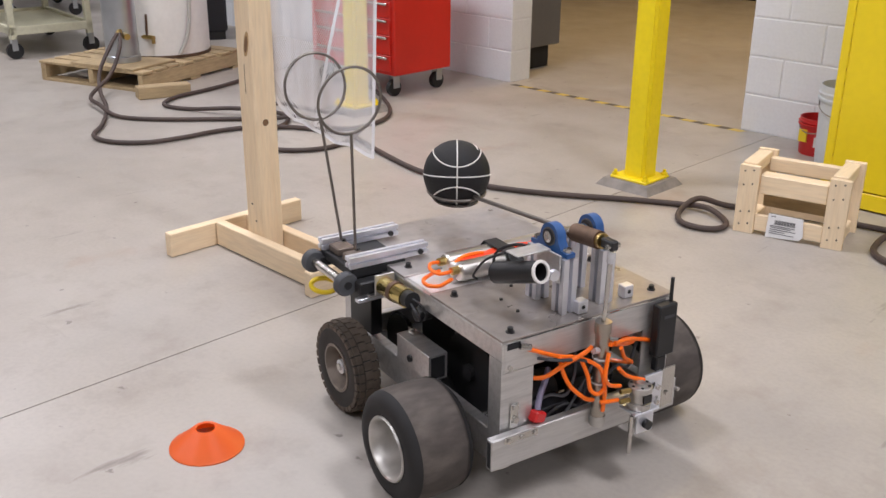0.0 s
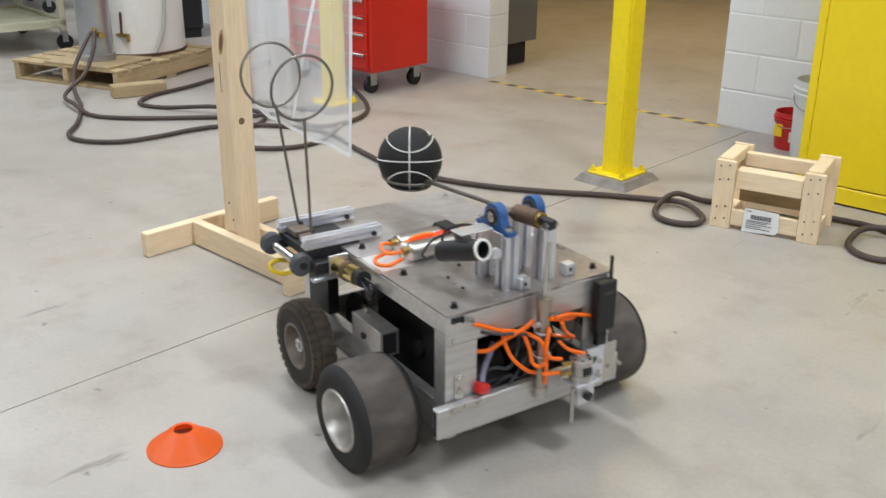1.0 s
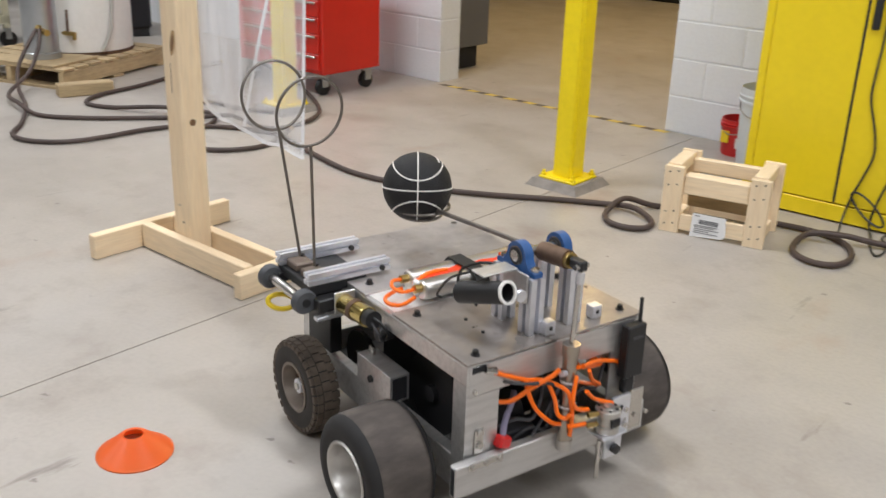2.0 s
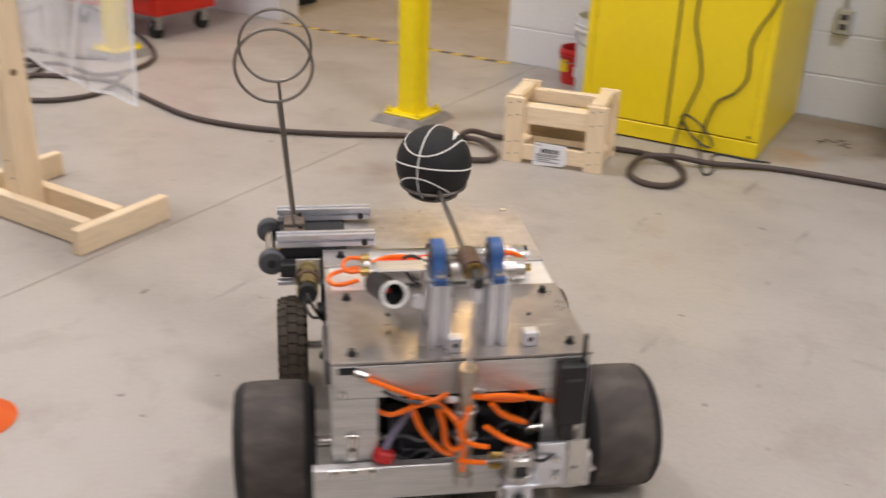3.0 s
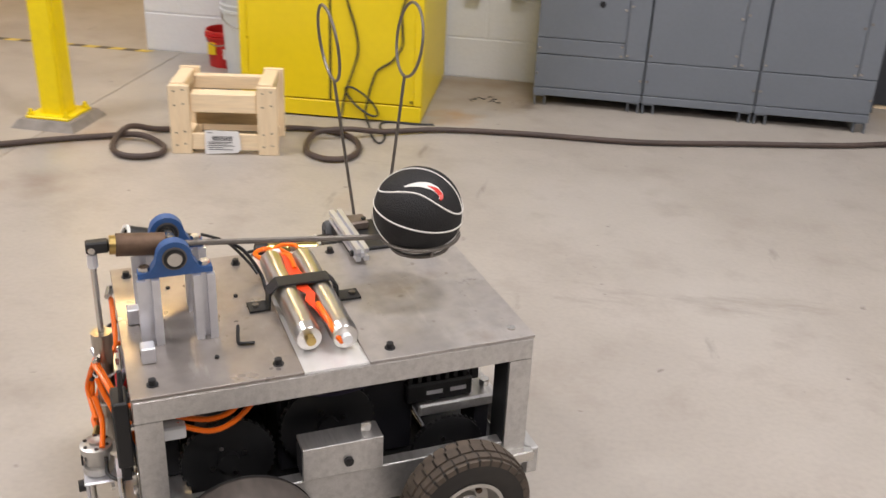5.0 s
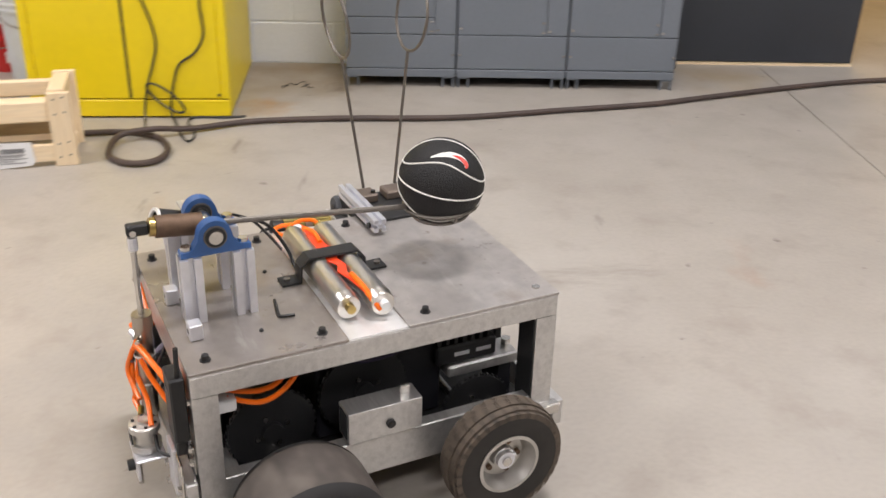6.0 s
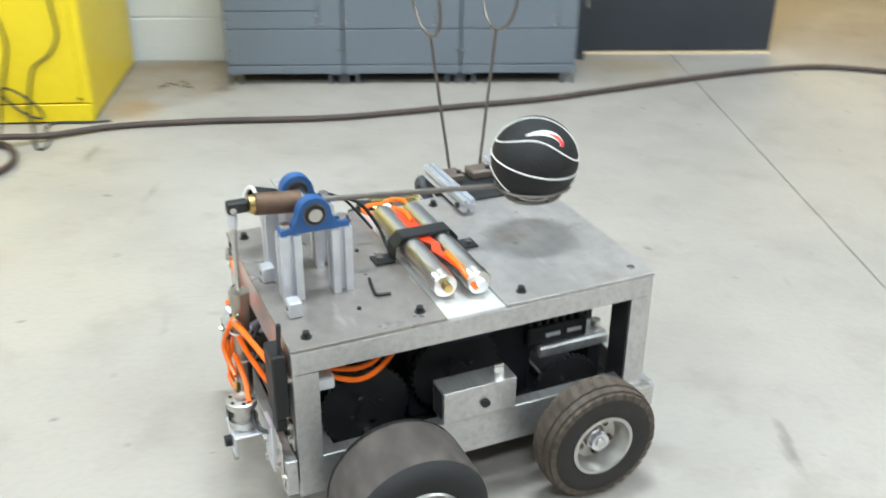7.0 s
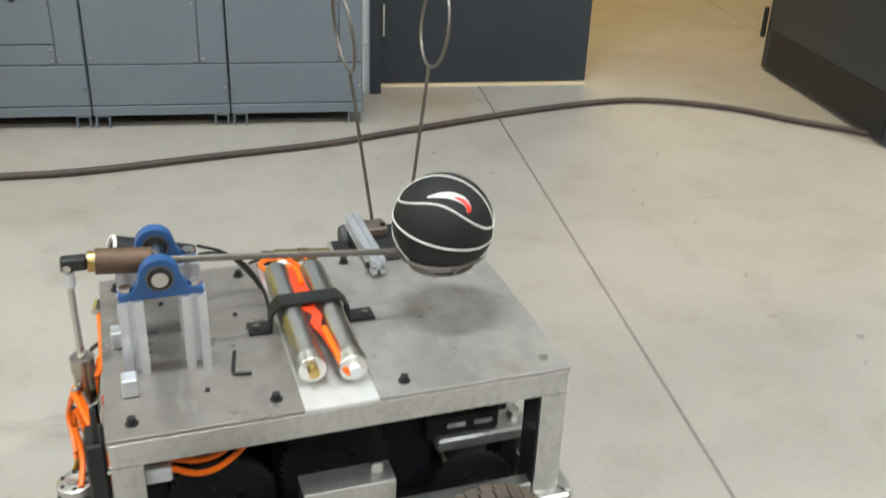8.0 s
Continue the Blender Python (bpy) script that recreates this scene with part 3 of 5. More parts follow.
for z, x1 in ((0.088, 0.16), (0.05, 0.235), (0.044, 0.22), (0.036, 0.24), (0.028, 0.2), (0.02, 0.235)):
    part("text_bar", bx(0.142, -0.0032, z, x1, -0.002, z + 0.0025), M_INK, lab)

# ---- timber stand with net ----
stand = thing("timber_stand", "pale pine timber stand with cross feet and a tall post", "wooden stand", grid(0, 0))
part("foot_board", bx(-3.04, 1.630, 0, -3.002, 2.217, 0.089, bevel=0.003), M_WOODY, stand)
part("foot_board", bx(-2.405, 1.772, 0, -2.367, 2.147, 0.087, bevel=0.003), M_WOODY, stand)
part("cross_rail", bx(-3.001, 1.82, 0.002, -2.406, 1.858, 0.091, bevel=0.003), M_WOODH, stand)
part("cross_rail", bx(-3.001, 1.952, 0.002, -2.406, 1.99, 0.091, bevel=0.003), M_WOODH, stand)
post = part("post", bx(-2.846, 1.860, 0.0, -2.757, 1.95, 2.1, bevel=0.004), M_WOOD, stand)
for r, out, mat in ((0.021, 0.0, M_WOODRING), (0.014, 0.0004, M_KNOT)):
    part("knot", lathe(bmesh.new(), [(0, 0), (r, 0), (r, 0.0012 + out), (0, 0.0016 + out)], 18, m=Matrix.Translation((-2.785, 1.8602, 0.77)) @ Matrix.Rotation(radians(12), 4, "Y") @ Matrix.Diagonal((0.62, 1, 2.1, 1)) @ Matrix.Rotation(radians(90), 4, "X")), mat, post)
part("knot", cy((-2.7585, 1.90, 0.50), (-2.7555, 1.90, 0.50), 0.012, n=12), M_KNOT, post)
part("crack", bx(-2.806, 1.8592, 0.60, -2.8035, 1.8605, 0.70), M_KNOT, post)
part("top_arm", bx(-2.757, 1.88, 1.6, -2.30, 1.92, 1.69, bevel=0.003), M_WOODH, stand)
for v, u, z in ((-2.79, 1.8585, 0.14), (-2.81, 1.8585, 0.2)):
    part("nail", cy((v, u, z), (v, u + 0.002, z), 0.004, n=6), M_BLACKM, post)

LOW = [(0.0, 0.86), (0.01, 0.80), (0.085, 0.67), (0.18, 0.58), (0.36, 0.475), (0.69, 0.41), (1.0, 0.345)]


def hem(s):
    for (a, za), (b, zb) in zip(LOW, LOW[1:]):
        if s <= b:
            return za + (zb - za) * (s - a) / (b - a)
    return LOW[-1][1]


def net_point(s, z):
    """The hanging net: s runs from the post outwards."""
    wide = 0.455 - 0.03 * (1.0 - min(z, 1.6))
    fold = 0.020 * math.sin(s * 15 + 1.0) + 0.010 * math.sin(s * 31 + z * 4) + 0.012 * math.sin(z * 6 + s * 3)
    return Vector((-0.680 + wide * s, 3.43 - 0.03 * s + fold, z))


def ribbon(bm, a, b, w, out):
    d = (b - a).cross(out).normalized() * (w / 2)
    bm.faces.new([bm.verts.new(p) for p in (a - d, a + d, b + d, b - d)])


net = thing("hanging_net", "white mesh net hanging in folds from the timber stand", "net")
bm = bmesh.new()
CELL, out = 0.0072, Vector((0.1, -1, 0.25))
ns, nz = int(0.45 / CELL), int(1.25 / CELL)
for i in range(ns):
    for j in range(nz):
        s, z = (i + 0.5 * (j % 2)) / ns, 0.345 + j * CELL
        for ds in (-0.5, 0.5):
            s2 = s + ds / ns
            if 0 <= s <= 1 and 0 <= s2 <= 1 and z > hem(s) and z + CELL > hem(s2):
                ribbon(bm, net_point(s, z), net_point(s2, z + CELL), 0.0019, out)
part("mesh", bm, M_NET, net)
bm = bmesh.new()
for i in range(ns):
    for j in range(nz):
        s, z = (i + 0.5 * (j % 2)) / ns, 0.38 + j * CELL
        for ds in (-0.5, 0.5):
            s2 = s + ds / ns
            if 0.04 <= s <= 0.5 and 0.04 <= s2 <= 0.5 and z > hem(s) + 0.03 and z + CELL > hem(s2) + 0.03 and z < 1.55:
                back = [net_point(q * 0.9 + 0.05, h) + Vector((0, 0.05 + 0.02 * math.sin(q * 22 + h * 3), 0)) for q, h in ((s, z), (s2, z + CELL))]
                ribbon(bm, back[0], back[1], 0.0018, out)
part("back_mesh", bm, M_NET, net)
bm = bmesh.new()
for k in range(60):
    s, s2 = k / 60, (k + 1) / 60
    ribbon(bm, net_point(s, hem(s) + 0.004), net_point(s2, hem(s2) + 0.004), 0.012, out)
part("hem", bm, M_NET, net)
for s, low in ((1, 0.345), (0, 0.87)):
    bm = bmesh.new()
    step = (1.6 - low) / 60
    for k in range(60):
        ribbon(bm, net_point(s, low + k * step), net_point(s, low + (k + 1) * step), 0.011, out)
    part("selvedge", bm, M_NET, net)
bm = bmesh.new()
for k in range(40):
    z, z2 = 0.46 + k * 0.029, 0.46 + (k + 1) * 0.029
    ribbon(bm, net_point(0.50 + 0.45 * (z - 0.4), z) + Vector((0, -0.008, 0)), net_point(0.50 + 0.45 * (z2 - 0.4), z2) + Vector((0, -0.008, 0)), 0.011, out)
part("seam", bm, M_NET, net)

# ---- disc cone ----
cone = solid("disc_cone", lathe(bmesh.new(), [(0.091, 0.0), (0.091, 0.003), (0.083, 0.006), (0.032, 0.050), (0.026, 0.053), (0.022, 0.050), (0.029, 0.046), (0.079, 0.003), (0.087, 0.0)], 48, closed=True), M_CONE,
             "flat orange plastic disc cone on the floor", "cone", Matrix.Translation((-0.568, 2.052, 0)))


# ---- hoses on the floor ----
def hose(points, label):
    t = thing("air_hose", label, "hose", None, "hoses on the floor")
    part("hose_run", tube(points, 0.0120, 10, 10), M_HOSE, t)
    for a, b in ((points[0], points[1]), (points[-1], points[-2])):
        a, b = Vector(a), Vector(b)
        part("end_fitting", cy(a + (a - b).normalized() * 0.03, a, 0.0125, n=8), M_BRASS, t, "brass hose fitting")
    return t


Z = 0.0144
hose([(-2.04, 6.19, 0.33), (-2.06, 6.10, 0.27), (-2.10, 5.98, 0.14), (-2.05, 5.80, 0.05), (-1.93, 5.53, Z), (-1.83, 5.15, Z), (-1.80, 4.92, Z), (-1.68, 4.80, Z), (-1.49, 4.79, Z), (-1.32, 4.90, Z), (-1.18, 5.03, Z), (-1.0, 5.12, Z), (-0.80, 5.12, Z),
      (-0.60, 5.05, Z), (-0.45, 4.93, Z), (-0.32, 4.69, Z), (-0.11, 4.35, Z), (0.09, 4.18, Z), (0.30, 4.07, Z), (0.53, 4.0, Z), (0.775, 3.95, Z), (1.0, 3.89, Z), (1.10, 3.80, Z * 2), (1.145, 3.68, Z), (1.10, 3.595, Z), (1.02, 3.60, Z),
      (0.965, 3.67, Z), (0.985, 3.79, Z), (1.08, 3.87, Z * 3.2), (1.21, 3.87, Z), (1.40, 3.80, Z), (1.60, 3.69, Z), (1.78, 3.56, Z), (1.845, 3.42, Z), (1.80, 3.275, Z), (1.70, 3.205, Z), (1.617, 3.255, Z),
      (1.615, 3.375, Z), (1.72, 3.48, Z * 2.4), (1.84, 3.44, Z * 3), (1.99, 3.40, Z * 1.4), (2.23, 3.32, Z), (2.52, 3.105, Z), (2.88, 2.788, Z), (3.30, 2.535, Z), (3.64, 2.33, Z), (3.89, 2.22, Z), (4.40, 1.995, Z), (4.80, 1.775, Z),
      (4.97, 1.59, Z), (5.08, 1.318, Z), (5.10, 1.097, Z), (5.13, 0.906, Z), (5.2, 0.5, Z), (5.5, -0.4, Z)], "long dark rubber air hose looping over the concrete floor")
hose([(-2.02, 6.19, 0.33), (-2.0, 6.08, 0.25), (-2.03, 5.95, 0.12), (-2.08, 5.72, 0.04), (-1.95, 5.48, Z * 3), (-1.80, 5.33, Z), (-1.55, 5.27, Z), (-1.2, 5.29, Z), (-0.95, 5.31, Z), (-0.75, 5.24, Z * 3), (-0.55, 5.1, Z), (-0.35, 5.25, Z), (-0.3, 5.6, Z), (-0.5, 6.3, Z), (-0.9, 7.2, Z)], "dark rubber hose lying in curves")
hose([(-1.05, 6.9, Z), (-1.40, 6.15, Z), (-1.60, 5.83, Z), (-1.62, 5.62, Z), (-1.45, 5.52, Z), (-1.15, 5.42, Z * 3), (-0.9, 5.42, Z), (-0.85, 5.2, Z), (-0.95, 4.95, Z), (-0.92, 4.74, Z), (-0.78, 4.67, Z), (-0.62, 4.69, Z), (-0.50, 4.80, Z), (-0.42, 4.95, Z * 3)], "reddish dark hose curving behind the stand")
hose([(-0.98, 5.68, Z), (-0.9, 5.66, Z), (-0.8, 5.58, Z), (-0.7, 5.5, Z), (-0.52, 5.46, Z), (-0.42, 5.5, Z)], "short run of dark rubber hose")

# ---- red tool chest ----
chest = thing("tool_chest", "red steel rolling tool chest with chrome drawer pulls", "tool chest", grid(-5.165, 3.96))
CW, CD = 0.80, 0.49
part("body", bx(0, 0.006, 0.135, CW, CD, 1.05, bevel=0.006), M_RED, chest)
for z0, z1 in ((0.16, 0.255), (0.26, 0.375), (0.38, 0.475), (0.48, 0.575), (0.58, 0.70), (0.71, 0.86), (0.87, 1.03)):
    d = part("drawer", bx(0.03, -0.006, z0, CW - 0.03, 0.005, z1, bevel=0.003), M_RED, chest)
    part("pull", bx(0.08, -0.026, z1 - 0.022, CW - 0.045, -0.007, z1 - 0.006, bevel=0.004), M_STEEL, d, "chrome drawer pull")
for x in (0.07, CW - 0.07):
    for y in (0.06, CD - 0.06):
        c = part("caster", cy((x - 0.016, y, 0.05), (x + 0.016, y, 0.05), 0.05, n=24), M_BLACK, chest)
        part("fork", bx(x - 0.024, y - 0.02, 0.05, x - 0.019, y + 0.03, 0.134), M_GALV, c)
        part("fork", bx(x + 0.019, y - 0.02, 0.05, x + 0.024, y + 0.03, 0.134), M_GALV, c)

# ---- pallet with tanks ----
PAL = Matrix.Translation((-1.846, 5.985, 0)) @ pose(0, 0, 0, 0, 0, 64)
pallet = thing("pallet", "worn timber pallet carrying two upright tanks", "pallet", PAL)
LX, LY = 1.0, 0.86
for y in (0.0, LY / 2 - 0.02, LY - 0.04):
    part("stringer", bx(0, y, 0.018, LX, y + 0.04, 0.108, bevel=0.003), M_OLDWOOD, pallet)
for k in range(8):
    x = k * (LX - 0.1) / 7
    part("deck_board", bx(x, -0.005 + 0.004 * (k % 3), 0.110, x + 0.098, LY + 0.01, 0.126, bevel=0.002), M_OLDWOOD, pallet)
for x in (0.0, 0.45, 0.9):
    part("bottom_board", bx(x, 0, 0.0, x + 0.1, LY, 0.017, bevel=0.002), M_OLDWOOD, pallet)
tank = thing("steel_tank", "tall galvanised cylindrical tank with a red stripe", "tank", PAL @ pose(0.20, 0.33, 0.127))
part("board", bx(-0.20, -0.26, 0.0, 0.20, 0.26, 0.014, bevel=0.002), M_OLDWOOD, tank)
part("shell", lathe(bmesh.new(), [(0, 0.015), (0.112, 0.015), (0.112, 0.05), (0.104, 0.055), (0.104, 1.5), (0, 1.55)], 40), M_GALV, tank)
part("red_stripe", cy((0.027, -0.076, 0.05), (0.027, -0.076, 1.4), 0.020, n=12), M_RED, tank, "red painted pipe beside the tank")
part("valve", cy((-0.07, -0.09, 0.19), (-0.10, -0.15, 0.19), 0.02, n=12), M_BRASS, tank)
heater = thing("water_heater", "white cylindrical water heater with a brass drain tap", "water heater", PAL @ pose(0.66, 0.40, 0.127))
part("shell", lathe(bmesh.new(), [(0, 0.0), (0.29, 0.0), (0.315, 0.02), (0.315, 1.4), (0, 1.45)], 56), M_WHITE, heater)
part("base_rim", lathe(bmesh.new(), [(0.317, 0.0), (0.32, 0.0), (0.32, 0.02), (0.317, 0.02)], 56, closed=True), M_RUST, heater)
tap = part("drain_tap", cy((-0.285, -0.062, 0.145), (-0.298, -0.195, 0.145), 0.014, n=10), M_BRASS, heater, "brass drain tap")
part("tap_spout", cy((-0.298, -0.190, 0.151), (-0.298, -0.190, 0.108), 0.012, n=10), M_BRASS, tap)
part("tap_lever", cy((-0.302, -0.142, 0.158), (-0.299, -0.147, 0.293), 0.008, n=8), M_RUST, tap)
part("pipe", tube([(-0.06, -0.33, 1.2), (-0.07, -0.332, 0.6), (-0.11, -0.33, 0.2), (-0.18, -0.30, 0.03)], 0.013), M_BEIGE, heater)
solid("timber_block", bx(-0.16, -0.045, 0, 0.16, 0.045, 0.075, bevel=0.006), M_OLDWOOD, "short block of weathered timber on the floor", "timber block", Matrix.Translation((-1.70, 5.90, 0)) @ pose(0, 0, 0, 0, 0, 28))


# ---- shop carts and dark machine behind ----
def cart(m, label):
    t = thing("shop_cart", label, "cart", m, "shop carts")
    for z in (0.2, 0.62):
        part("shelf", bx(0, 0, z, 1.0, 0.60, z + 0.008), M_CREAM, t)
        for y in (0, 0.57):
            part("rail", bx(0, y, z - 0.03, 1.0, y + 0.03, z + 0.03, bevel=0.003), M_CREAM, t)
        for x in (0, 0.97):
            part("rail", bx(x, 0.03, z - 0.03, x + 0.03, 0.57, z + 0.03, bevel=0.003), M_CREAM, t)
    for x in (0, 0.955):
        for y in (0, 0.555):
            part("post", bx(x, y, 0.14, x + 0.045, y + 0.045, 0.95, bevel=0.003), M_CREAM, t)
            c = part("caster", cy((x + 0.004, y + 0.02, 0.058), (x + 0.04, y + 0.02, 0.058), 0.058, n=20), M_BLACK, t)
            part("fork", bx(x - 0.002, y, 0.06, x + 0.046, y + 0.04, 0.139), M_GALV, c)


cart(Matrix.Translation((-2.62, 7.42, 0)) @ pose(0, 0, 0, 0, 0, 129), "cream steel shop cart on black casters")
cart(Matrix.Translation((-3.4, 9.3, 0)) @ pose(0, 0, 0, 0, 0, 120), "cream steel shop cart on black casters")
mach = thing("machine_cabinet", "dark machine housing behind the water heater", "machine", Matrix.Translation((-1.72, 8.0, 0)) @ pose(0, 0, 0, 0, 0, 20))
part("housing", bx(-0.2, 0, 0.06, -0.01, 0.5, 1.4, bevel=0.02), M_DARKBOX, mach)
part("base", bx(-0.18, 0.02, 0.0, -0.03, 0.48, 0.06), M_BLACKM, mach)
solid("power_cord", sweep(bmesh.new(), smooth_path([(-1.42, 7.0, 0.42), (-1.33, 6.98, 0.47), (-1.26, 6.97, 0.40), (-1.28, 6.97, 0.27), (-1.38, 6.98, 0.20), (-1.42, 6.98, 0.08), (-1.35, 6.97, 0.0065), (-1.22, 6.98, 0.0065), (-1.2, 7.0, 0.1), (-1.24, 7.02, 0.3)], 8), 0.0065), M_CABLE, "looped black power cord behind the pallet", "cable")
panel = thing("control_box", "dark grey steel box just inside the opening", "control box", grid(-4.88, 5.05))
part("body", bx(0, 0, 0.16, 0.52, 0.50, 1.5, bevel=0.005), material("graphite_enamel", (0.12, 0.12, 0.125), 0.45, 0, 0.1, 40, 0.2, 3), panel)
part("base", bx(0.03, 0.03, 0, 0.46, 0.45, 0.16), M_GAP, panel)
far = thing("far_machine", "dark machine standing far inside the next room", "machine", grid(-5.5, 10.0))
part("body", bx(-0.4, 0, 0.0, 1.6, 0.6, 1.2, bevel=0.02), M_DARKBOX, far)

# ---- the robot ----
ROBOT = [
    (0, 0.143, 2.24, 32.50),
    (0.5, 0.13, 2.253, 32.34),
    (1, 0.079, 2.351, 31.90),
    (1.2, 0.032, 2.413, 32.09),
    (2.3, 0.318, 1.992, 28.19),
    (2.5, 0.375, 1.913, 21.89),
    (3, 0.469, 1.822, -4.88),
    (3.2, 0.492, 1.777, -16.73),
    (3.5, 0.52, 1.7625, -33.65),
    (4, 0.574, 1.67, -60.10),
    (4.5, 0.579, 1.639, -87.33),
    (4.7, 0.608, 1.605, -96.45),
    (5.8, 1.003, 1.563, -109.94),
    (6, 1.109, 1.496, -110.87),
    (6.5, 1.371, 1.387, -112.29),
    (6.8, 1.586, 1.270, -113.17),
    (7, 1.718, 1.1965, -114.23),
    (7.2, 1.842, 1.148, -115.27),
    (7.5, 2.004, 1.086, -118.30),
    (7.8, 2.144, 1.057, -124.87),
    (8, 2.215, 1.035, -125.68),
]
robot = thing("wheeled_robot", "home-built four-wheeled aluminium robot carrying a ball on an arm", "robot")


def rpart(name, bm, mat, label="", parent=None):
    return part(name, bm, mat, parent or robot, label)


FX, FY, TZ = 0.243, 0.36, 0.416
# top frame: side rails with flanges
for s in (-1, 1):
    rpart("side_rail", bx(s * FX - 0.003 - (0.003 if s > 0 else -0.003), -FY, 0.366, s * FX + 0.003 - (0.003 if s > 0 else -0.003), FY, 0.408, bevel=0.001), M_ALU)
    rpart("rail_flange", bx(min(s * FX, s * (FX - 0.05)), -FY, 0.4085, max(s * FX, s * (FX - 0.05)), FY, 0.4105), M_ALU)
rpart("rear_panel", bx(-FX + 0.006, -FY - 0.0, 0.338, FX - 0.006, -FY + 0.004, 0.407, bevel=0.001), M_ALU)
rpart("front_panel", bx(-FX + 0.006, FY - 0.004, 0.36, FX - 0.006, FY, 0.407, bevel=0.001), M_ALU)
rpart("cross_member", bx(-FX + 0.01, -0.085, 0.385, FX - 0.004, 0.055, 0.4125), M_SHEET, "bright aluminium strip between the deck plates")
deck = rpart("deck_plate", bx(-FX - 0.001, -FY - 0.002, 0.411, FX + 0.001, -0.076, 0.417, bevel=0.001), M_DARKPLATE, "dark brownish aluminium deck plate")
deck2 = rpart("deck_plate", bx(-FX - 0.001, 0.041, 0.411, FX + 0.001, FY + 0.002, 0.417, bevel=0.001), M_PLATE, "scuffed grey aluminium deck plate")
for x, y in ((0.209, -0.324), (-0.204, -0.333), (0.205, -0.113), (-0.203, -0.115), (0.21, 0.088), (-0.205, 0.087), (-0.205, 0.328)):
    bm = cy((x, y, 0.417), (x, y, 0.428), 0.0065, n=12)
    cyl(bm, (x, y, 0.417), (x, y, 0.4185), 0.010, n=14)
    cyl(bm, (x, y, 0.426), (x, y, 0.4285), 0.0035, n=6)
    rpart("cap_screw", bm, M_BLACKM)
rpart("cap_screw", cy((0.209, 0.328, 0.417), (0.209, 0.328, 0.420), 0.008, n=10), M_STEEL)
for x, y in ((0.155, -0.21), (-0.125, -0.19), (-0.06, -0.14), (-0.13, -0.26)):
    rpart("set_screw", cy((x, y, 0.417), (x, y, 0.421), 0.004, n=8), M_BLACKM)
# corner posts of angle section
for sx in (-1, 1):
    for sy in (-1, 1):
        bm = bmesh.new()
        box(bm, min(sx * FX, sx * (FX - 0.005)), min(sy * FY, sy * (FY - 0.045)), 0.12, max(sx * FX, sx * (FX - 0.005)), max(sy * FY, sy * (FY - 0.045)), 0.3655)
        wide = 0.085 if sy < 0 else 0.05
        box(bm, min(sx * (FX - 0.005), sx * (FX - wide)), min(sy * FY, sy * (FY - 0.005)), 0.12, max(sx * (FX - 0.005), sx * (FX - wide)), max(sy * FY, sy * (FY - 0.005)), 0.3375 if sy < 0 else 0.3595)
        rpart("corner_post", bm, M_ALU)
        if sy > 0:
            # black sheet added over the aluminium to darken this inner face
            rpart("post_liner", bx(min(sx * (FX - 0.004), sx * (FX - 0.06)), FY - 0.048, 0.12, max(sx * (FX - 0.004), sx * (FX - 0.06)), FY - 0.0455, 0.365), M_BLACKM, "added dark sheet on the inner face of the front post")
        rpart("post_bolt", cy((sx * (FX - 0.02), sy * (FY + 0.006), 0.35), (sx * (FX - 0.02), sy * (FY - 0.002), 0.35), 0.006, n=6), M_STEEL)
# lower frame
for s in (-1, 1):
    rpart("lower_rail", bx(s * 0.225 - 0.014, -0.36, 0.10, s * 0.225 + 0.014, 0.36, 0.182, bevel=0.002), M_ALU)
    bm = bx(s * 0.225 - 0.026, -0.084, 0.190, s * 0.225 + 0.026, 0.066, 0.258, bevel=0.001)
    b = rpart("bracket_box", bm, M_ALU)
    # dark strip stands for the shaded gap between box and rail
    rpart("spacer", bx(s * 0.225 - 0.011, -0.07, 0.1825, s * 0.225 + 0.011, 0.05, 0.1895), M_BLACKM, parent=b)
    # flat black sheet paints the dark inside of the open box end
    rpart("box_hollow", bx(s * 0.225 - 0.02, -0.0852, 0.196, s * 0.225 + 0.018, -0.0838, 0.252), M_GAP, parent=b)
    bm = cy((s * 0.250, 0.0, 0.218), (s * 0.257, 0.0, 0.218), 0.009, n=14)
    cyl(bm, (s * 0.250, 0.0, 0.218), (s * 0.259, 0.0, 0.218), 0.004, n=8)
    rpart("box_bolt", bm, M_BLACKM, parent=b)
    rpart("wing_bolt", bx(s * 0.225 - 0.005, 0.03, 0.2585, s * 0.225 + 0.005, 0.05, 0.278, bevel=0.002), M_STEEL, parent=b)
    rpart("post_foot", bx(s * 0.243 - 0.006, 0.315, 0.135, s * 0.243 + 0.016, 0.378, 0.160, bevel=0.003), M_STEEL)
bar = rpart("rear_bar", bx(-0.281, -0.387, 0.125, 0.256, -0.3655, 0.200, bevel=0.002), M_ALU)
# flat black sheet paints the dark inside of the open bar end
rpart("bar_hollow", bx(-0.2815, -0.382, 0.131, -0.2805, -0.370, 0.194), M_GAP, parent=bar)
rpart("front_bar", bx(-0.25, 0.3655, 0.10, 0.25, 0.39, 0.16, bevel=0.002), M_ALU)
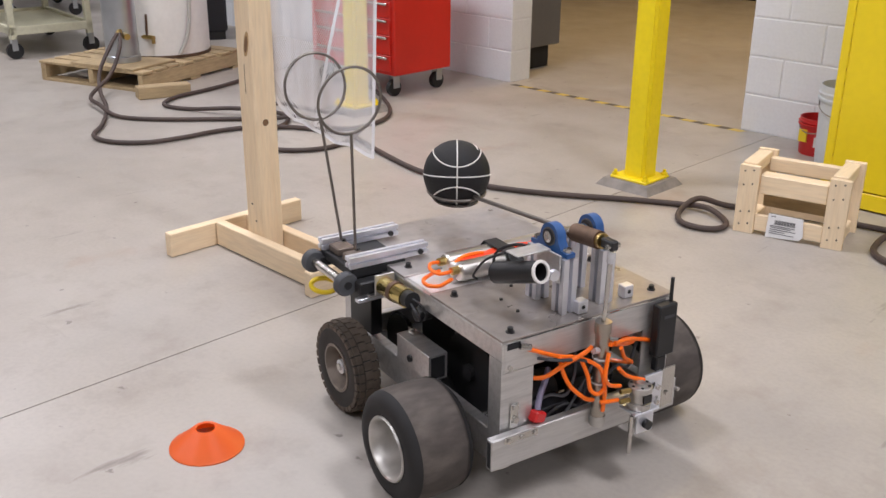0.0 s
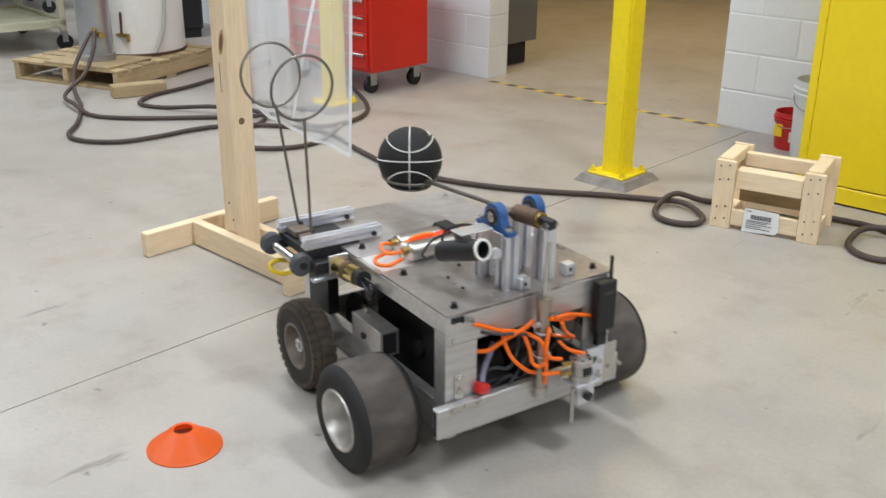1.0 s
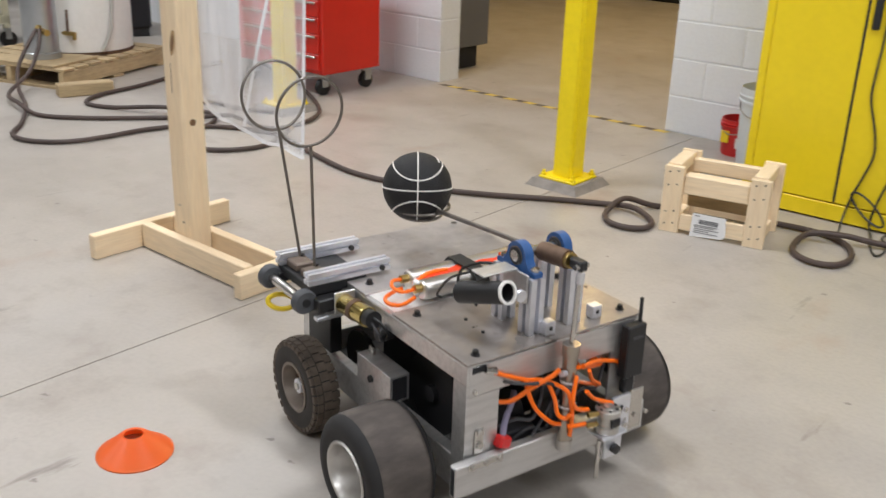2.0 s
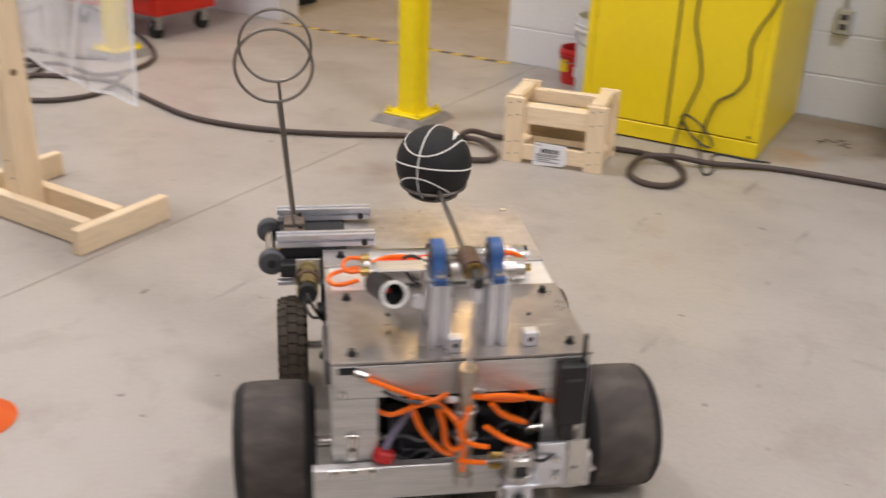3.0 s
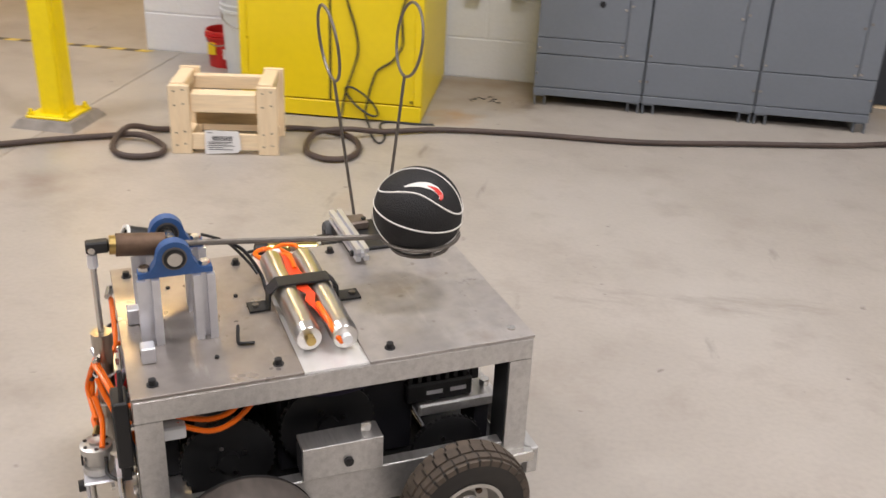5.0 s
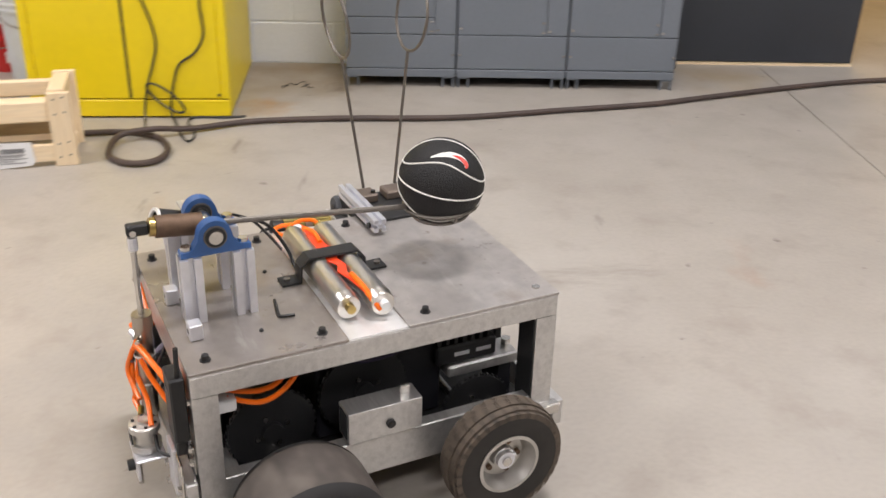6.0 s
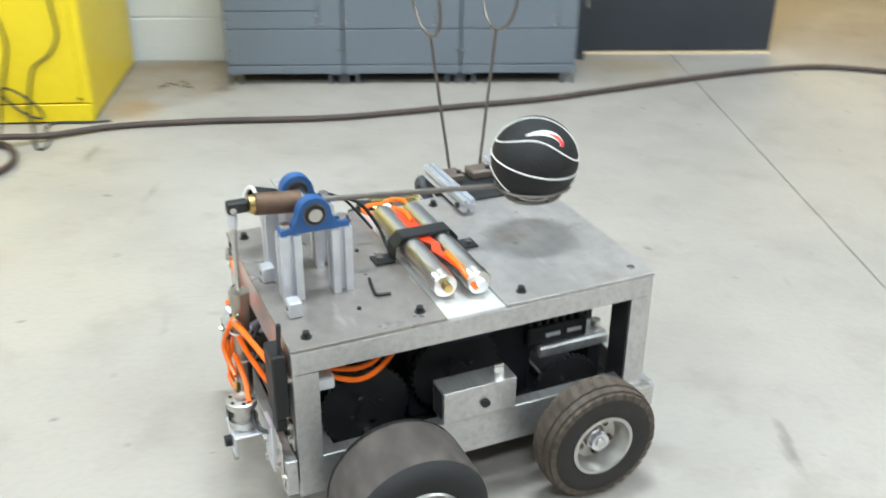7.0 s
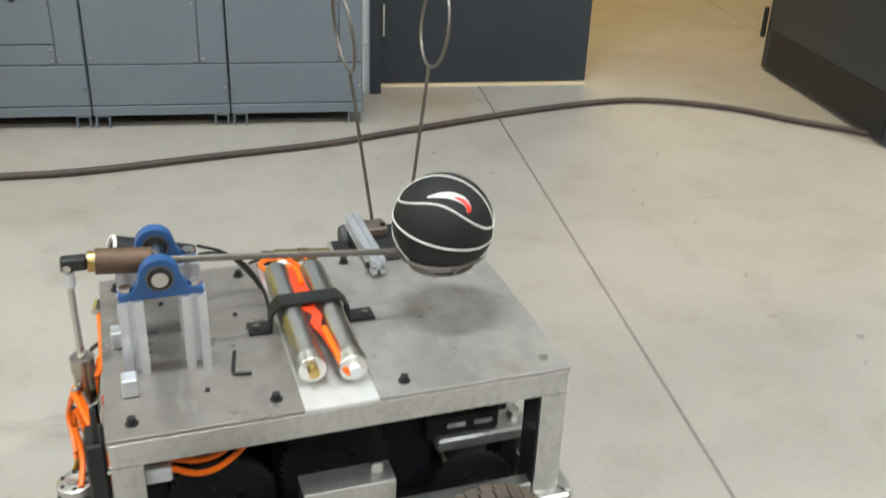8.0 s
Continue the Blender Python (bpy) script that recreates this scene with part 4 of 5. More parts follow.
for s, x in ((-1, -0.206), (1, 0.222)):
    br = rpart("corner_brace", bx(x - 0.045, -0.3915, 0.184, x + 0.045, -0.3872, 0.202, bevel=0.002) if s < 0 else bx(0.205, -0.3915, 0.135, 0.246, -0.3872, 0.240, bevel=0.002), M_STEEL, "zinc corner brace")
    rpart("brace_plate", bx(x - 0.012, -0.3655, 0.20, x + 0.010, -0.3605, 0.26, bevel=0.002), M_STEEL, parent=br)
    for z in (0.222, 0.252):
        rpart("brace_bolt", cy((x - 0.001, -0.3655, z), (x - 0.001, -0.372, z), 0.008, n=6), M_STEEL, parent=br)
    for dx in (-0.035, 0.0, 0.035):
        rpart("brace_bolt", cy((x + dx, -0.3872, 0.172 if s > 0 else 0.192), (x + dx, -0.396, 0.172 if s > 0 else 0.192), 0.006, n=6), M_STEEL, parent=br)


# wheels
def front_wheel(s):
    m = pose(s * 0.318, 0.207, 0.1245, 0, 90 * s, 0)
    w = part("front_wheel", lathe(bmesh.new(), [(0.060, -0.030), (0.076, -0.035), (0.100, -0.035), (0.114, -0.030), (0.1185, -0.020), (0.1200, 0), (0.1185, 0.020), (0.114, 0.030), (0.100, 0.035), (0.076, 0.035), (0.060, 0.030)], 56, closed=True),
             M_TYRE, robot, "treaded pneumatic rubber tyre on a cast rim", m)
    n = 31
    bm = bmesh.new()
    for k in range(n):
        a = Matrix.Rotation(2 * math.pi * k / n, 4, "Z")
        for z0, z1, off in ((-0.0105, 0.0105, 0.22), (-0.027, -0.0122, 0), (0.0122, 0.027, 0)):
            am = a @ Matrix.Rotation(2 * math.pi * off / n, 4, "Z")
            r = 0.1205 if abs(z0 + z1) < 0.01 else 0.1175
            box(bm, r - 0.006, -0.0104, z0, r + 0.0024, 0.0104, z1, m=am)
        for z0, z1 in ((-0.0365, -0.029), (0.029, 0.0365)):
            box(bm, 0.104, -0.0085, z0 * 0.95, 0.1150, 0.0085, z1 * 0.95, m=a)
    tread = part("tread", bm, M_TREAD, w)
    tagged(tread, kind="stuff")
    # left front rim takes the darker, browner colour
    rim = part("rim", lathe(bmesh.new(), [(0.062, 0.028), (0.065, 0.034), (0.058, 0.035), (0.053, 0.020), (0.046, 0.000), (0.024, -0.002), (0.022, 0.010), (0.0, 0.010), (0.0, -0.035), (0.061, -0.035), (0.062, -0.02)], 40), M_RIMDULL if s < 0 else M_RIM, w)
    for k in range(5):
        a = 2 * math.pi * k / 5
        part("lug_nut", cy((0.034 * math.cos(a), 0.034 * math.sin(a), -0.003), (0.034 * math.cos(a), 0.034 * math.sin(a), 0.007), 0.006, n=6), M_RUST, rim)
    hub = part("hub", cy((0, 0, -0.02), (0, 0, 0.022), 0.019, n=20), M_EXTR, w, "bare aluminium wheel hub")
    part("axle_end", cy((0, 0, 0.0222), (0, 0, 0.027), 0.010, n=16), M_STEEL, hub)
    part("hub_key", bx(-0.004, 0.016, -0.004, 0.004, 0.024, 0.020, bevel=0.001), M_EXTR, hub)
    return w


def rear_wheel(s):
    m = pose(s * 0.354, -0.198, 0.131, 0, 90 * s, 0)
    w = part("rear_wheel", lathe(bmesh.new(), [(0.072, -0.074), (0.095, -0.080), (0.112, -0.078), (0.124, -0.068), (0.1305, -0.048), (0.131, 0), (0.1305, 0.048), (0.124, 0.068), (0.112, 0.078), (0.095, 0.080), (0.072, 0.074)], 64, closed=True),
             M_SLICK, robot, "wide dusty slick rubber tyre", m)
    for z in (1, -1):
        part("sidewall", lathe(bmesh.new(), [(0.0715, z * 0.0755), (0.095, z * 0.0812), (0.112, z * 0.0792), (0.1248, z * 0.0690), (0.1290, z * 0.0595)], 64), M_WALLRUB, w)
    part("rim", lathe(bmesh.new(), [(0.074, 0.072), (0.0765, 0.078), (0.074, 0.082), (0.070, 0.080), (0.067, 0.073), (0.063, 0.066), (0.061, 0.030), (0.054, 0.004), (0.046, -0.006), (0.024, -0.002), (0.018, 0.008), (0, 0.008), (0, -0.07), (0.074, -0.071)], 48), M_RIM, w, "dull spun aluminium rim")
    part("axle_end", cy((0, 0, 0.002), (0, 0, 0.016), 0.012, n=14), M_STEEL, w)
    return w


wheels = [(front_wheel(s), s, 0.318, 0.1245) for s in (-1, 1)] + [(rear_wheel(s), s, 0.354, 0.131) for s in (-1, 1)]
rpart("front_axle", cy((-0.29, 0.207, 0.1245), (0.29, 0.207, 0.1245), 0.010, n=14), M_STEEL)
rpart("rear_axle", cy((-0.30, -0.198, 0.131), (0.30, -0.198, 0.131), 0.0125, n=14), M_STEEL)

# drive parts below the deck
for x, y, z, r in ((0.168, 0.226, 0.138, 0.074), (0.14, -0.20, 0.19, 0.085), (-0.15, 0.215, 0.150, 0.072), (-0.15, -0.12, 0.21, 0.10), (0.135, -0.01, 0.225, 0.09)):
    bm = cy((x - 0.006, y, z), (x + 0.006, y, z), r, n=48)
    for k in range(36):
        a = 2 * math.pi * k / 36
        box(bm, x - 0.003, -0.003 + y, z + r - 0.001, x + 0.003, 0.003 + y, z + r + 0.004, m=Matrix.Translation((x, y, z)) @ Matrix.Rotation(a, 4, "X") @ Matrix.Translation((-x, -y, -z)))
    sp = rpart("sprocket", bm, M_BLACKM)
    rpart("sprocket_hub", cy((x - 0.018, y, z), (x + 0.018, y, z), 0.02, n=20), M_BLACKM, parent=sp)
    for k in range(4):
        a = math.pi / 2 * k + 0.4
        rpart("hub_bolt", cy((x + 0.006, y + 0.032 * math.cos(a), z + 0.032 * math.sin(a)), (x + 0.011, y + 0.032 * math.cos(a), z + 0.032 * math.sin(a)), 0.005, n=6), M_STEEL, parent=sp)
# black batteries oversized to fill the frame and keep its shaded inside dark
for s in (-1, 1):
    rpart("battery", bx(s * 0.062 - 0.055, -0.10, 0.115, s * 0.062 + 0.055, 0.17, 0.30, bevel=0.005), M_DARKBOX)
    rpart("drive_motor", cy((s * 0.02, s * 0.02 - 0.22, 0.19), (s * 0.125, s * 0.02 - 0.22, 0.19), 0.045, n=28), M_BLACKM)
# pan coloured black so the shaded inside stays dark
rpart("belly_pan", bx(-0.21, -0.36, 0.103, 0.21, 0.36, 0.109), M_BLACKM)
blk = rpart("bearing_block", bx(0.05, 0.172, 0.206, 0.148, 0.338, 0.232, bevel=0.004), M_ALU, "bare aluminium bearing block")
rpart("block_bolt", cy((0.110, 0.326, 0.2325), (0.110, 0.326, 0.246), 0.011, n=6), M_STEEL, parent=blk)
rpart("block_leg", bx(0.06, 0.30, 0.1095, 0.13, 0.33, 0.2055), M_DARKBOX, parent=blk)
ctl = rpart("motor_controller", bx(0.03, 0.150, 0.2325, 0.138, 0.288, 0.276, bevel=0.004), M_BLACK, "black finned motor controller")
for k in range(7):
    rpart("controller_fin", bx(0.036, 0.155 + 0.019 * k, 0.2765, 0.132, 0.163 + 0.019 * k, 0.292), M_BLACKM, parent=ctl)
for y in (0.190, 0.240):
    rpart("controller_mark", bx(0.1382, y, 0.250, 0.1392, y + 0.034, 0.259), M_EXTR, parent=ctl)
for k in range(5):
    rpart("terminal", bx(0.04 + 0.02 * k, 0.2885, 0.262, 0.048 + 0.02 * k, 0.304, 0.286, bevel=0.001), M_BLACKM, parent=ctl)
rpart("junction_block", bx(0.168, -0.318, 0.296, 0.206, -0.276, 0.322, bevel=0.003), M_PAPER, "pale nylon junction block")
for pts in ([(0.10, -0.12, 0.33), (0.13, -0.04, 0.345), (0.16, 0.05, 0.335), (0.17, 0.12, 0.345)], [(0.11, -0.10, 0.31), (0.15, -0.02, 0.30), (0.17, 0.06, 0.32), (0.16, 0.13, 0.345)]):
    rpart("lead", tube(pts, 0.0045), M_VIOLET)
# black box added to cover the bright view through the frame
rpart("electronics_box", bx(-0.17, -0.05, 0.302, 0.075, 0.145, 0.36, bevel=0.004), M_DARKBOX)
rpart("rear_shelf", bx(-0.20, -0.34, 0.125, 0.20, -0.27, 0.131), M_ALU)
rpart("relay_box", bx(-0.11, -0.335, 0.132, -0.03, -0.28, 0.20, bevel=0.003), M_DARKBOX)
rpart("relay_box", bx(0.0, -0.335, 0.132, 0.09, -0.28, 0.215, bevel=0.003), M_DARKBOX)
c = rpart("power_plug", bx(-0.019, -0.012, -0.013, 0.018, 0.012, 0.013, bevel=0.004, m=pose(-0.147, -0.368, 0.212, 0, 24, 12)), M_REDPLASTIC, "red power plug")
rpart("plug_lead", tube([(-0.145, -0.364, 0.224), (-0.128, -0.350, 0.250), (-0.105, -0.338, 0.275), (-0.085, -0.322, 0.292)], 0.0070), M_LILAC, "lilac cable sleeve", parent=c)
rpart("plug_tip", bx(0.000, -0.010, -0.022, 0.018, 0.010, -0.0135, bevel=0.003, m=pose(-0.147, -0.368, 0.212, 0, 24, 12)), M_BLACK, parent=c)

# arm tower
for x in (-0.041, 0.067):
    for y in (-0.308, -0.214):
        bm = bmesh.new()
        prof = [(-0.019, -0.019), (-0.005, -0.019), (-0.005, -0.006), (0.005, -0.006), (0.005, -0.019), (0.019, -0.019), (0.019, -0.005), (0.006, -0.005), (0.006, 0.005), (0.019, 0.005), (0.019, 0.019),
                (0.005, 0.019), (0.005, 0.006), (-0.005, 0.006), (-0.005, 0.019), (-0.019, 0.019), (-0.019, 0.005), (-0.006, 0.005), (-0.006, -0.005), (-0.019, -0.005)]
        prism(bm, [(x + a, y + b) for a, b in prof], 0.4175, 0.546)
        rpart("pillar", bm, M_EXTR, "slotted aluminium extrusion pillar")
    # pillow block, its face along the first axis
    out = [(-0.063, 0.0), (0.063, 0.0), (0.063, 0.010), (0.042, 0.012), (0.032, 0.028)]
    out += [(0.0305 * math.cos(a), 0.033 + 0.0305 * math.sin(a)) for a in [radians(d) for d in range(10, 171, 16)]]
    out += [(-0.032, 0.028), (-0.042, 0.012), (-0.063, 0.010)]
    bm = prism(bmesh.new(), out, -0.0115, 0.0115, Matrix.Translation((x, -0.261, 0.547)) @ Matrix(((0, 0, 1, 0), (1, 0, 0, 0), (0, 1, 0, 0), (0, 0, 0, 1))))
    pb = rpart("pillow_block", bm, M_BLUE, "blue cast pillow block bearing")
    bm = lathe(bmesh.new(), [(0.009, -0.0135), (0.021, -0.0135), (0.021, 0.0135), (0.009, 0.0135)], 24, m=Matrix.Translation((x, -0.261, 0.580)) @ Matrix.Rotation(radians(90), 4, "Y"), closed=True)
    rpart("bearing", bm, M_ROD, parent=pb)
    for e in (-1, 1):
        rpart("bearing_seal", lathe(bmesh.new(), [(0.0135, e * 0.0136), (0.0185, e * 0.0136), (0.0185, e * 0.0155), (0.0135, e * 0.0155)], 24, m=Matrix.Translation((x, -0.261, 0.580)) @ Matrix.Rotation(radians(90), 4, "Y"), closed=True), M_BLACKM, parent=pb)
    for y in (-0.312, -0.210):
        rpart("block_bolt", cy((x, y, 0.5575), (x, y, 0.566), 0.010, n=6), M_STEEL, parent=pb)
rpart("shaft", cy((-0.058, -0.261, 0.580), (0.085, -0.261, 0.580), 0.0125, n=20), M_STEEL)
hub = rpart("arm_hub", cy((0.013, -0.352, 0.588), (0.013, -0.27, 0.580), 0.0205, n=24), M_RUST, "rusty steel arm hub")
rpart("hub_collar", cy((0.013, -0.363, 0.589), (0.013, -0.3525, 0.588), 0.017, n=20), M_BRASS, parent=hub)
rpart("clevis", bx(0.003, -0.402, 0.578, 0.023, -0.3635, 0.600, bevel=0.003), M_BLACKM, parent=hub)
rpart("clevis_pin", cy((-0.006, -0.393, 0.588), (0.030, -0.393, 0.588), 0.006, n=10), M_STEEL, parent=hub)
rpart("arm", tube([(0.013, -0.28, 0.580), (0.013, -0.24, 0.577), (0.015, -0.1, 0.566), (0.017, 0.06, 0.552), (0.018, 0.135, 0.546)], 0.0058), M_ROD, "long steel arm rod")
rpart("ball_cradle", sweep(bmesh.new(), ring_path((0.015, 0.211, 0.541), 0.0745, (1, 0, 0), (0, 1, 0.05)), 0.0042, closed=True), M_ROD)
rpart("ball_cradle", sweep(bmesh.new(), ring_path((0.015, 0.211, 0.519), 0.056, (1, 0, 0), (0, 1, 0.05)), 0.0036, closed=True), M_ROD)
for a in (-90, 0, 90, 180):
    c, s = math.cos(radians(a)), math.sin(radians(a))
    rpart("cradle_wire", tube([(0.015 + 0.0745 * c, 0.211 + 0.0745 * s, 0.541), (0.015 + 0.067 * c, 0.211 + 0.067 * s, 0.528), (0.015 + 0.056 * c, 0.211 + 0.056 * s, 0.519)], 0.003, 4), M_ROD)
link = rpart("piston_rod", cy((0.012, -0.393, 0.582), (0.003, -0.393, 0.41), 0.0055, n=12), M_STEEL)
rpart("rod_end", cy((0.012, -0.393, 0.575), (0.0115, -0.393, 0.550), 0.009, n=8), M_EXTR, parent=link)
cylinder = rpart("air_cylinder", cy((0.001, -0.398, 0.172), (0.003, -0.393, 0.400), 0.0160, n=28), M_CYL, "slim stainless air cylinder")
rpart("end_cap", cy((0.003, -0.393, 0.388), (0.003, -0.393, 0.415), 0.0190, n=24), M_CYL, parent=cylinder)
rpart("end_cap", cy((0.001, -0.398, 0.162), (0.001, -0.398, 0.186), 0.0180, n=24), M_RIM, parent=cylinder)
rpart("air_fitting", cy((0.016, -0.402, 0.372), (0.032, -0.410, 0.370), 0.0055, n=8), M_STEEL, parent=cylinder)
rpart("air_fitting", cy((-0.018, -0.405, 0.355), (-0.035, -0.41, 0.36), 0.007, n=8), M_EXTR, parent=cylinder)
for z in (0.27, 0.33):
    rpart("zip_tie", lathe(bmesh.new(), [(0.0195, -0.002), (0.0205, -0.002), (0.0205, 0.002), (0.0195, 0.002)], 20, m=Matrix.Translation((0.002, -0.396, z)), closed=True), M_PAPER, parent=cylinder)
for x, y in ((-0.014, -0.333), (0.130, -0.322)):
    b = rpart("small_bracket", bx(x - 0.014, y - 0.012, 0.4175, x + 0.014, y + 0.012, 0.448, bevel=0.002), M_EXTR)
    rpart("bracket_hole", cy((x, y - 0.0125, 0.433), (x, y - 0.011, 0.433), 0.005, n=10), M_GAP, parent=b)
rpart("hex_key", tube([(0.061, -0.157, 0.4205), (0.095, -0.163, 0.4205), (0.118, -0.166, 0.4205), (0.1245, -0.162, 0.4205), (0.128, -0.139, 0.4205)], 0.003, 4), M_BLACKM)

# sighting tube beside the tower
TUBE = frame_to((-0.127, -0.331, 0.537), (-0.148, -0.197, 0.492))[0]
st = rpart("sight_tube", lathe(bmesh.new(), [(0.020, 0.0), (0.0245, 0.0), (0.0245, 0.14), (0.020, 0.14)], 28, m=TUBE, closed=True), M_BLACK, "black plastic tube with a pale rim")
rpart("tube_rim", lathe(bmesh.new(), [(0.0195, -0.002), (0.0255, -0.002), (0.0255, 0.003), (0.0195, 0.003)], 28, m=TUBE, closed=True), M_WHITE, parent=st)
rpart("lens", cy((0, 0, 0.035), (0, 0, 0.039), 0.0198, n=20, m=TUBE), M_GAP, parent=st)
# small red disc painted in as a glint on the lens
rpart("lens_glint", cy((0.004, 0.003, 0.031), (0.004, 0.003, 0.0345), 0.006, n=10, m=TUBE), M_REDPLASTIC, parent=st)
tb = rpart("tube_bracket", bx(-0.152, -0.282, 0.556, -0.0625, -0.238, 0.560, bevel=0.001), M_ALU)
rpart("bracket_leg", bx(-0.0665, -0.318, 0.49, -0.0615, -0.238, 0.5555, bevel=0.001), M_ALU, parent=tb)
rpart("bracket_ear", cy((-0.082, -0.324, 0.515), (-0.082, -0.314, 0.515), 0.013, n=16), M_EXTR, parent=tb)

# radio box, valve and filter at the back
rad = rpart("radio_box", bx(0.176, -0.392, 0.275, 0.232, -0.3655, 0.405, bevel=0.003), M_BLACK, "black radio box with a stub aerial")
rpart("aerial", cy((0.223, -0.376, 0.405), (0.224, -0.374, 0.462), 0.0045, n=8), M_BLACK, parent=rad)
rpart("radio_tail", bx(0.184, -0.388, 0.235, 0.214, -0.368, 0.2745, bevel=0.003), M_BLACK, parent=rad)
rpart("radio_mark", bx(0.19, -0.3932, 0.372, 0.222, -0.3925, 0.379), M_GREYWIRE, parent=rad)
rpart("radio_lead", tube([(0.195, -0.378, 0.236), (0.18, -0.39, 0.215), (0.15, -0.41, 0.21), (0.12, -0.41, 0.225)], 0.0035), M_BLACK, parent=rad)
val = rpart("regulator", lathe(bmesh.new(), [(0, 0.19), (0.027, 0.19), (0.028, 0.205), (0.022, 0.207), (0.022, 0.230), (0.028, 0.232), (0.028, 0.244), (0.024, 0.246), (0.012, 0.246), (0.011, 0.252), (0, 0.250)], 28, m=Matrix.Translation((0.10, -0.425, 0.0))), M_RIM, "nickel-plated air regulator")
rpart("window", bx(0.088, -0.4525, 0.210, 0.112, -0.449, 0.229), M_BLACKM, parent=val)
rpart("mount", bx(0.066, -0.452, 0.183, 0.14, -0.396, 0.189, bevel=0.002), M_EXTR, parent=val)
rpart("mount_plate", bx(0.145, -0.396, 0.14, 0.20, -0.3875, 0.238, bevel=0.001), M_EXTR, parent=val)
for z in (0.165, 0.205):
    rpart("plate_bolt", cy((0.18, -0.401, z), (0.18, -0.407, z), 0.007, n=6), M_STEEL, parent=val)
for a in range(6):
    rpart("top_screw", cy((0.10 + 0.021 * math.cos(a * 1.047), -0.425 + 0.021 * math.sin(a * 1.047), 0.2455), (0.10 + 0.021 * math.cos(a * 1.047), -0.425 + 0.021 * math.sin(a * 1.047), 0.248), 0.0035, n=6), M_BLACKM, parent=val)
rpart("side_plate", bx(0.075, -0.45, 0.135, 0.125, -0.444, 0.1825, bevel=0.001), M_EXTR, parent=val)
rpart("knob", cy((0.10, -0.451, 0.158), (0.10, -0.463, 0.158), 0.011, n=14), M_BLACKM, parent=val)
rpart("drain_rod", cy((0.066, -0.44, 0.182), (0.066, -0.44, 0.085), 0.0055, n=10), M_STEEL, parent=val)
for z in (0.215, 0.240):
    rpart("push_fitting", cy((0.07, -0.425, z), (0.045, -0.42, z), 0.006, n=8), M_BRASS, parent=val)

# orange air lines and grey leads in the rear opening
for pts in ([(-0.178, -0.367, 0.384), (-0.103, -0.368, 0.348), (-0.064, -0.374, 0.338), (-0.047, -0.388, 0.335), (-0.032, -0.408, 0.329), (-0.016, -0.418, 0.311), (-0.005, -0.422, 0.262), (-0.005, -0.420, 0.207)],
            [(-0.038, -0.408, 0.372), (-0.053, -0.402, 0.357), (-0.092, -0.385, 0.332), (-0.135, -0.368, 0.305), (-0.165, -0.335, 0.300)],
            [(-0.098, -0.372, 0.346), (-0.091, -0.380, 0.309), (-0.074, -0.388, 0.273), (-0.042, -0.400, 0.241), (-0.021, -0.405, 0.233)],
            [(-0.050, -0.392, 0.331), (-0.040, -0.402, 0.298), (-0.036, -0.410, 0.265), (-0.023, -0.420, 0.255), (-0.012, -0.425, 0.265)],
            [(0.042, -0.420, 0.257), (0.007, -0.425, 0.271), (-0.012, -0.428, 0.295), (-0.002, -0.420, 0.330), (0.006, -0.415, 0.347)],
            [(0.038, -0.420, 0.222), (0.003, -0.425, 0.231), (-0.014, -0.420, 0.232)],
            [(0.009, -0.410, 0.364), (0.079, -0.385, 0.336), (0.121, -0.368, 0.327), (0.115, -0.335, 0.325)],
            [(0.023, -0.413, 0.364), (0.080, -0.395, 0.352), (0.152, -0.370, 0.322), (0.203, -0.352, 0.296), (0.165, -0.32, 0.300)],
            [(0.046, -0.410, 0.346), (0.072, -0.395, 0.309), (0.124, -0.365, 0.268), (0.085, -0.33, 0.270)],
            [(0.036, -0.418, 0.302), (0.071, -0.410, 0.269), (0.120, -0.415, 0.247)],
            [(0.19, -0.29, 0.318), (0.208, -0.24, 0.306), (0.206, -0.20, 0.312), (0.19, -0.16, 0.335), (0.16, -0.13, 0.365)],
            [(0.19, -0.29, 0.335), (0.20, -0.24, 0.325), (0.198, -0.20, 0.33), (0.185, -0.17, 0.352)]):
    rpart("air_line", tube(pts, 0.0050, 8), M_ORANGE)
# flat black sheet paints the dark recess under the deck corner
rpart("panel_notch", bx(-0.230, -0.3612, 0.391, -0.196, -0.3603, 0.406), M_GAP)
rpart("air_fitting", cy((-0.202, -0.366, 0.397), (-0.178, -0.372, 0.391), 0.008, n=8), M_STEEL)
for pts in ([(-0.16, -0.34, 0.35), (-0.12, -0.385, 0.35), (-0.05, -0.395, 0.335), (0.0, -0.42, 0.315)], [(-0.14, -0.33, 0.22), (-0.11, -0.36, 0.25), (-0.07, -0.37, 0.245), (-0.04, -0.36, 0.29), (-0.03, -0.34, 0.34)],
            [(-0.10, -0.33, 0.17), (-0.07, -0.36, 0.215), (-0.02, -0.36, 0.20), (0.01, -0.35, 0.26)], [(0.06, -0.33, 0.21), (0.09, -0.35, 0.26), (0.13, -0.35, 0.25), (0.16, -0.34, 0.30)],
            [(-0.13, -0.33, 0.19), (-0.08, -0.365, 0.19), (-0.03, -0.365, 0.24), (0.03, -0.35, 0.30)]):
    rpart("lead", tube(pts, 0.0038, 8), M_GREYWIRE)

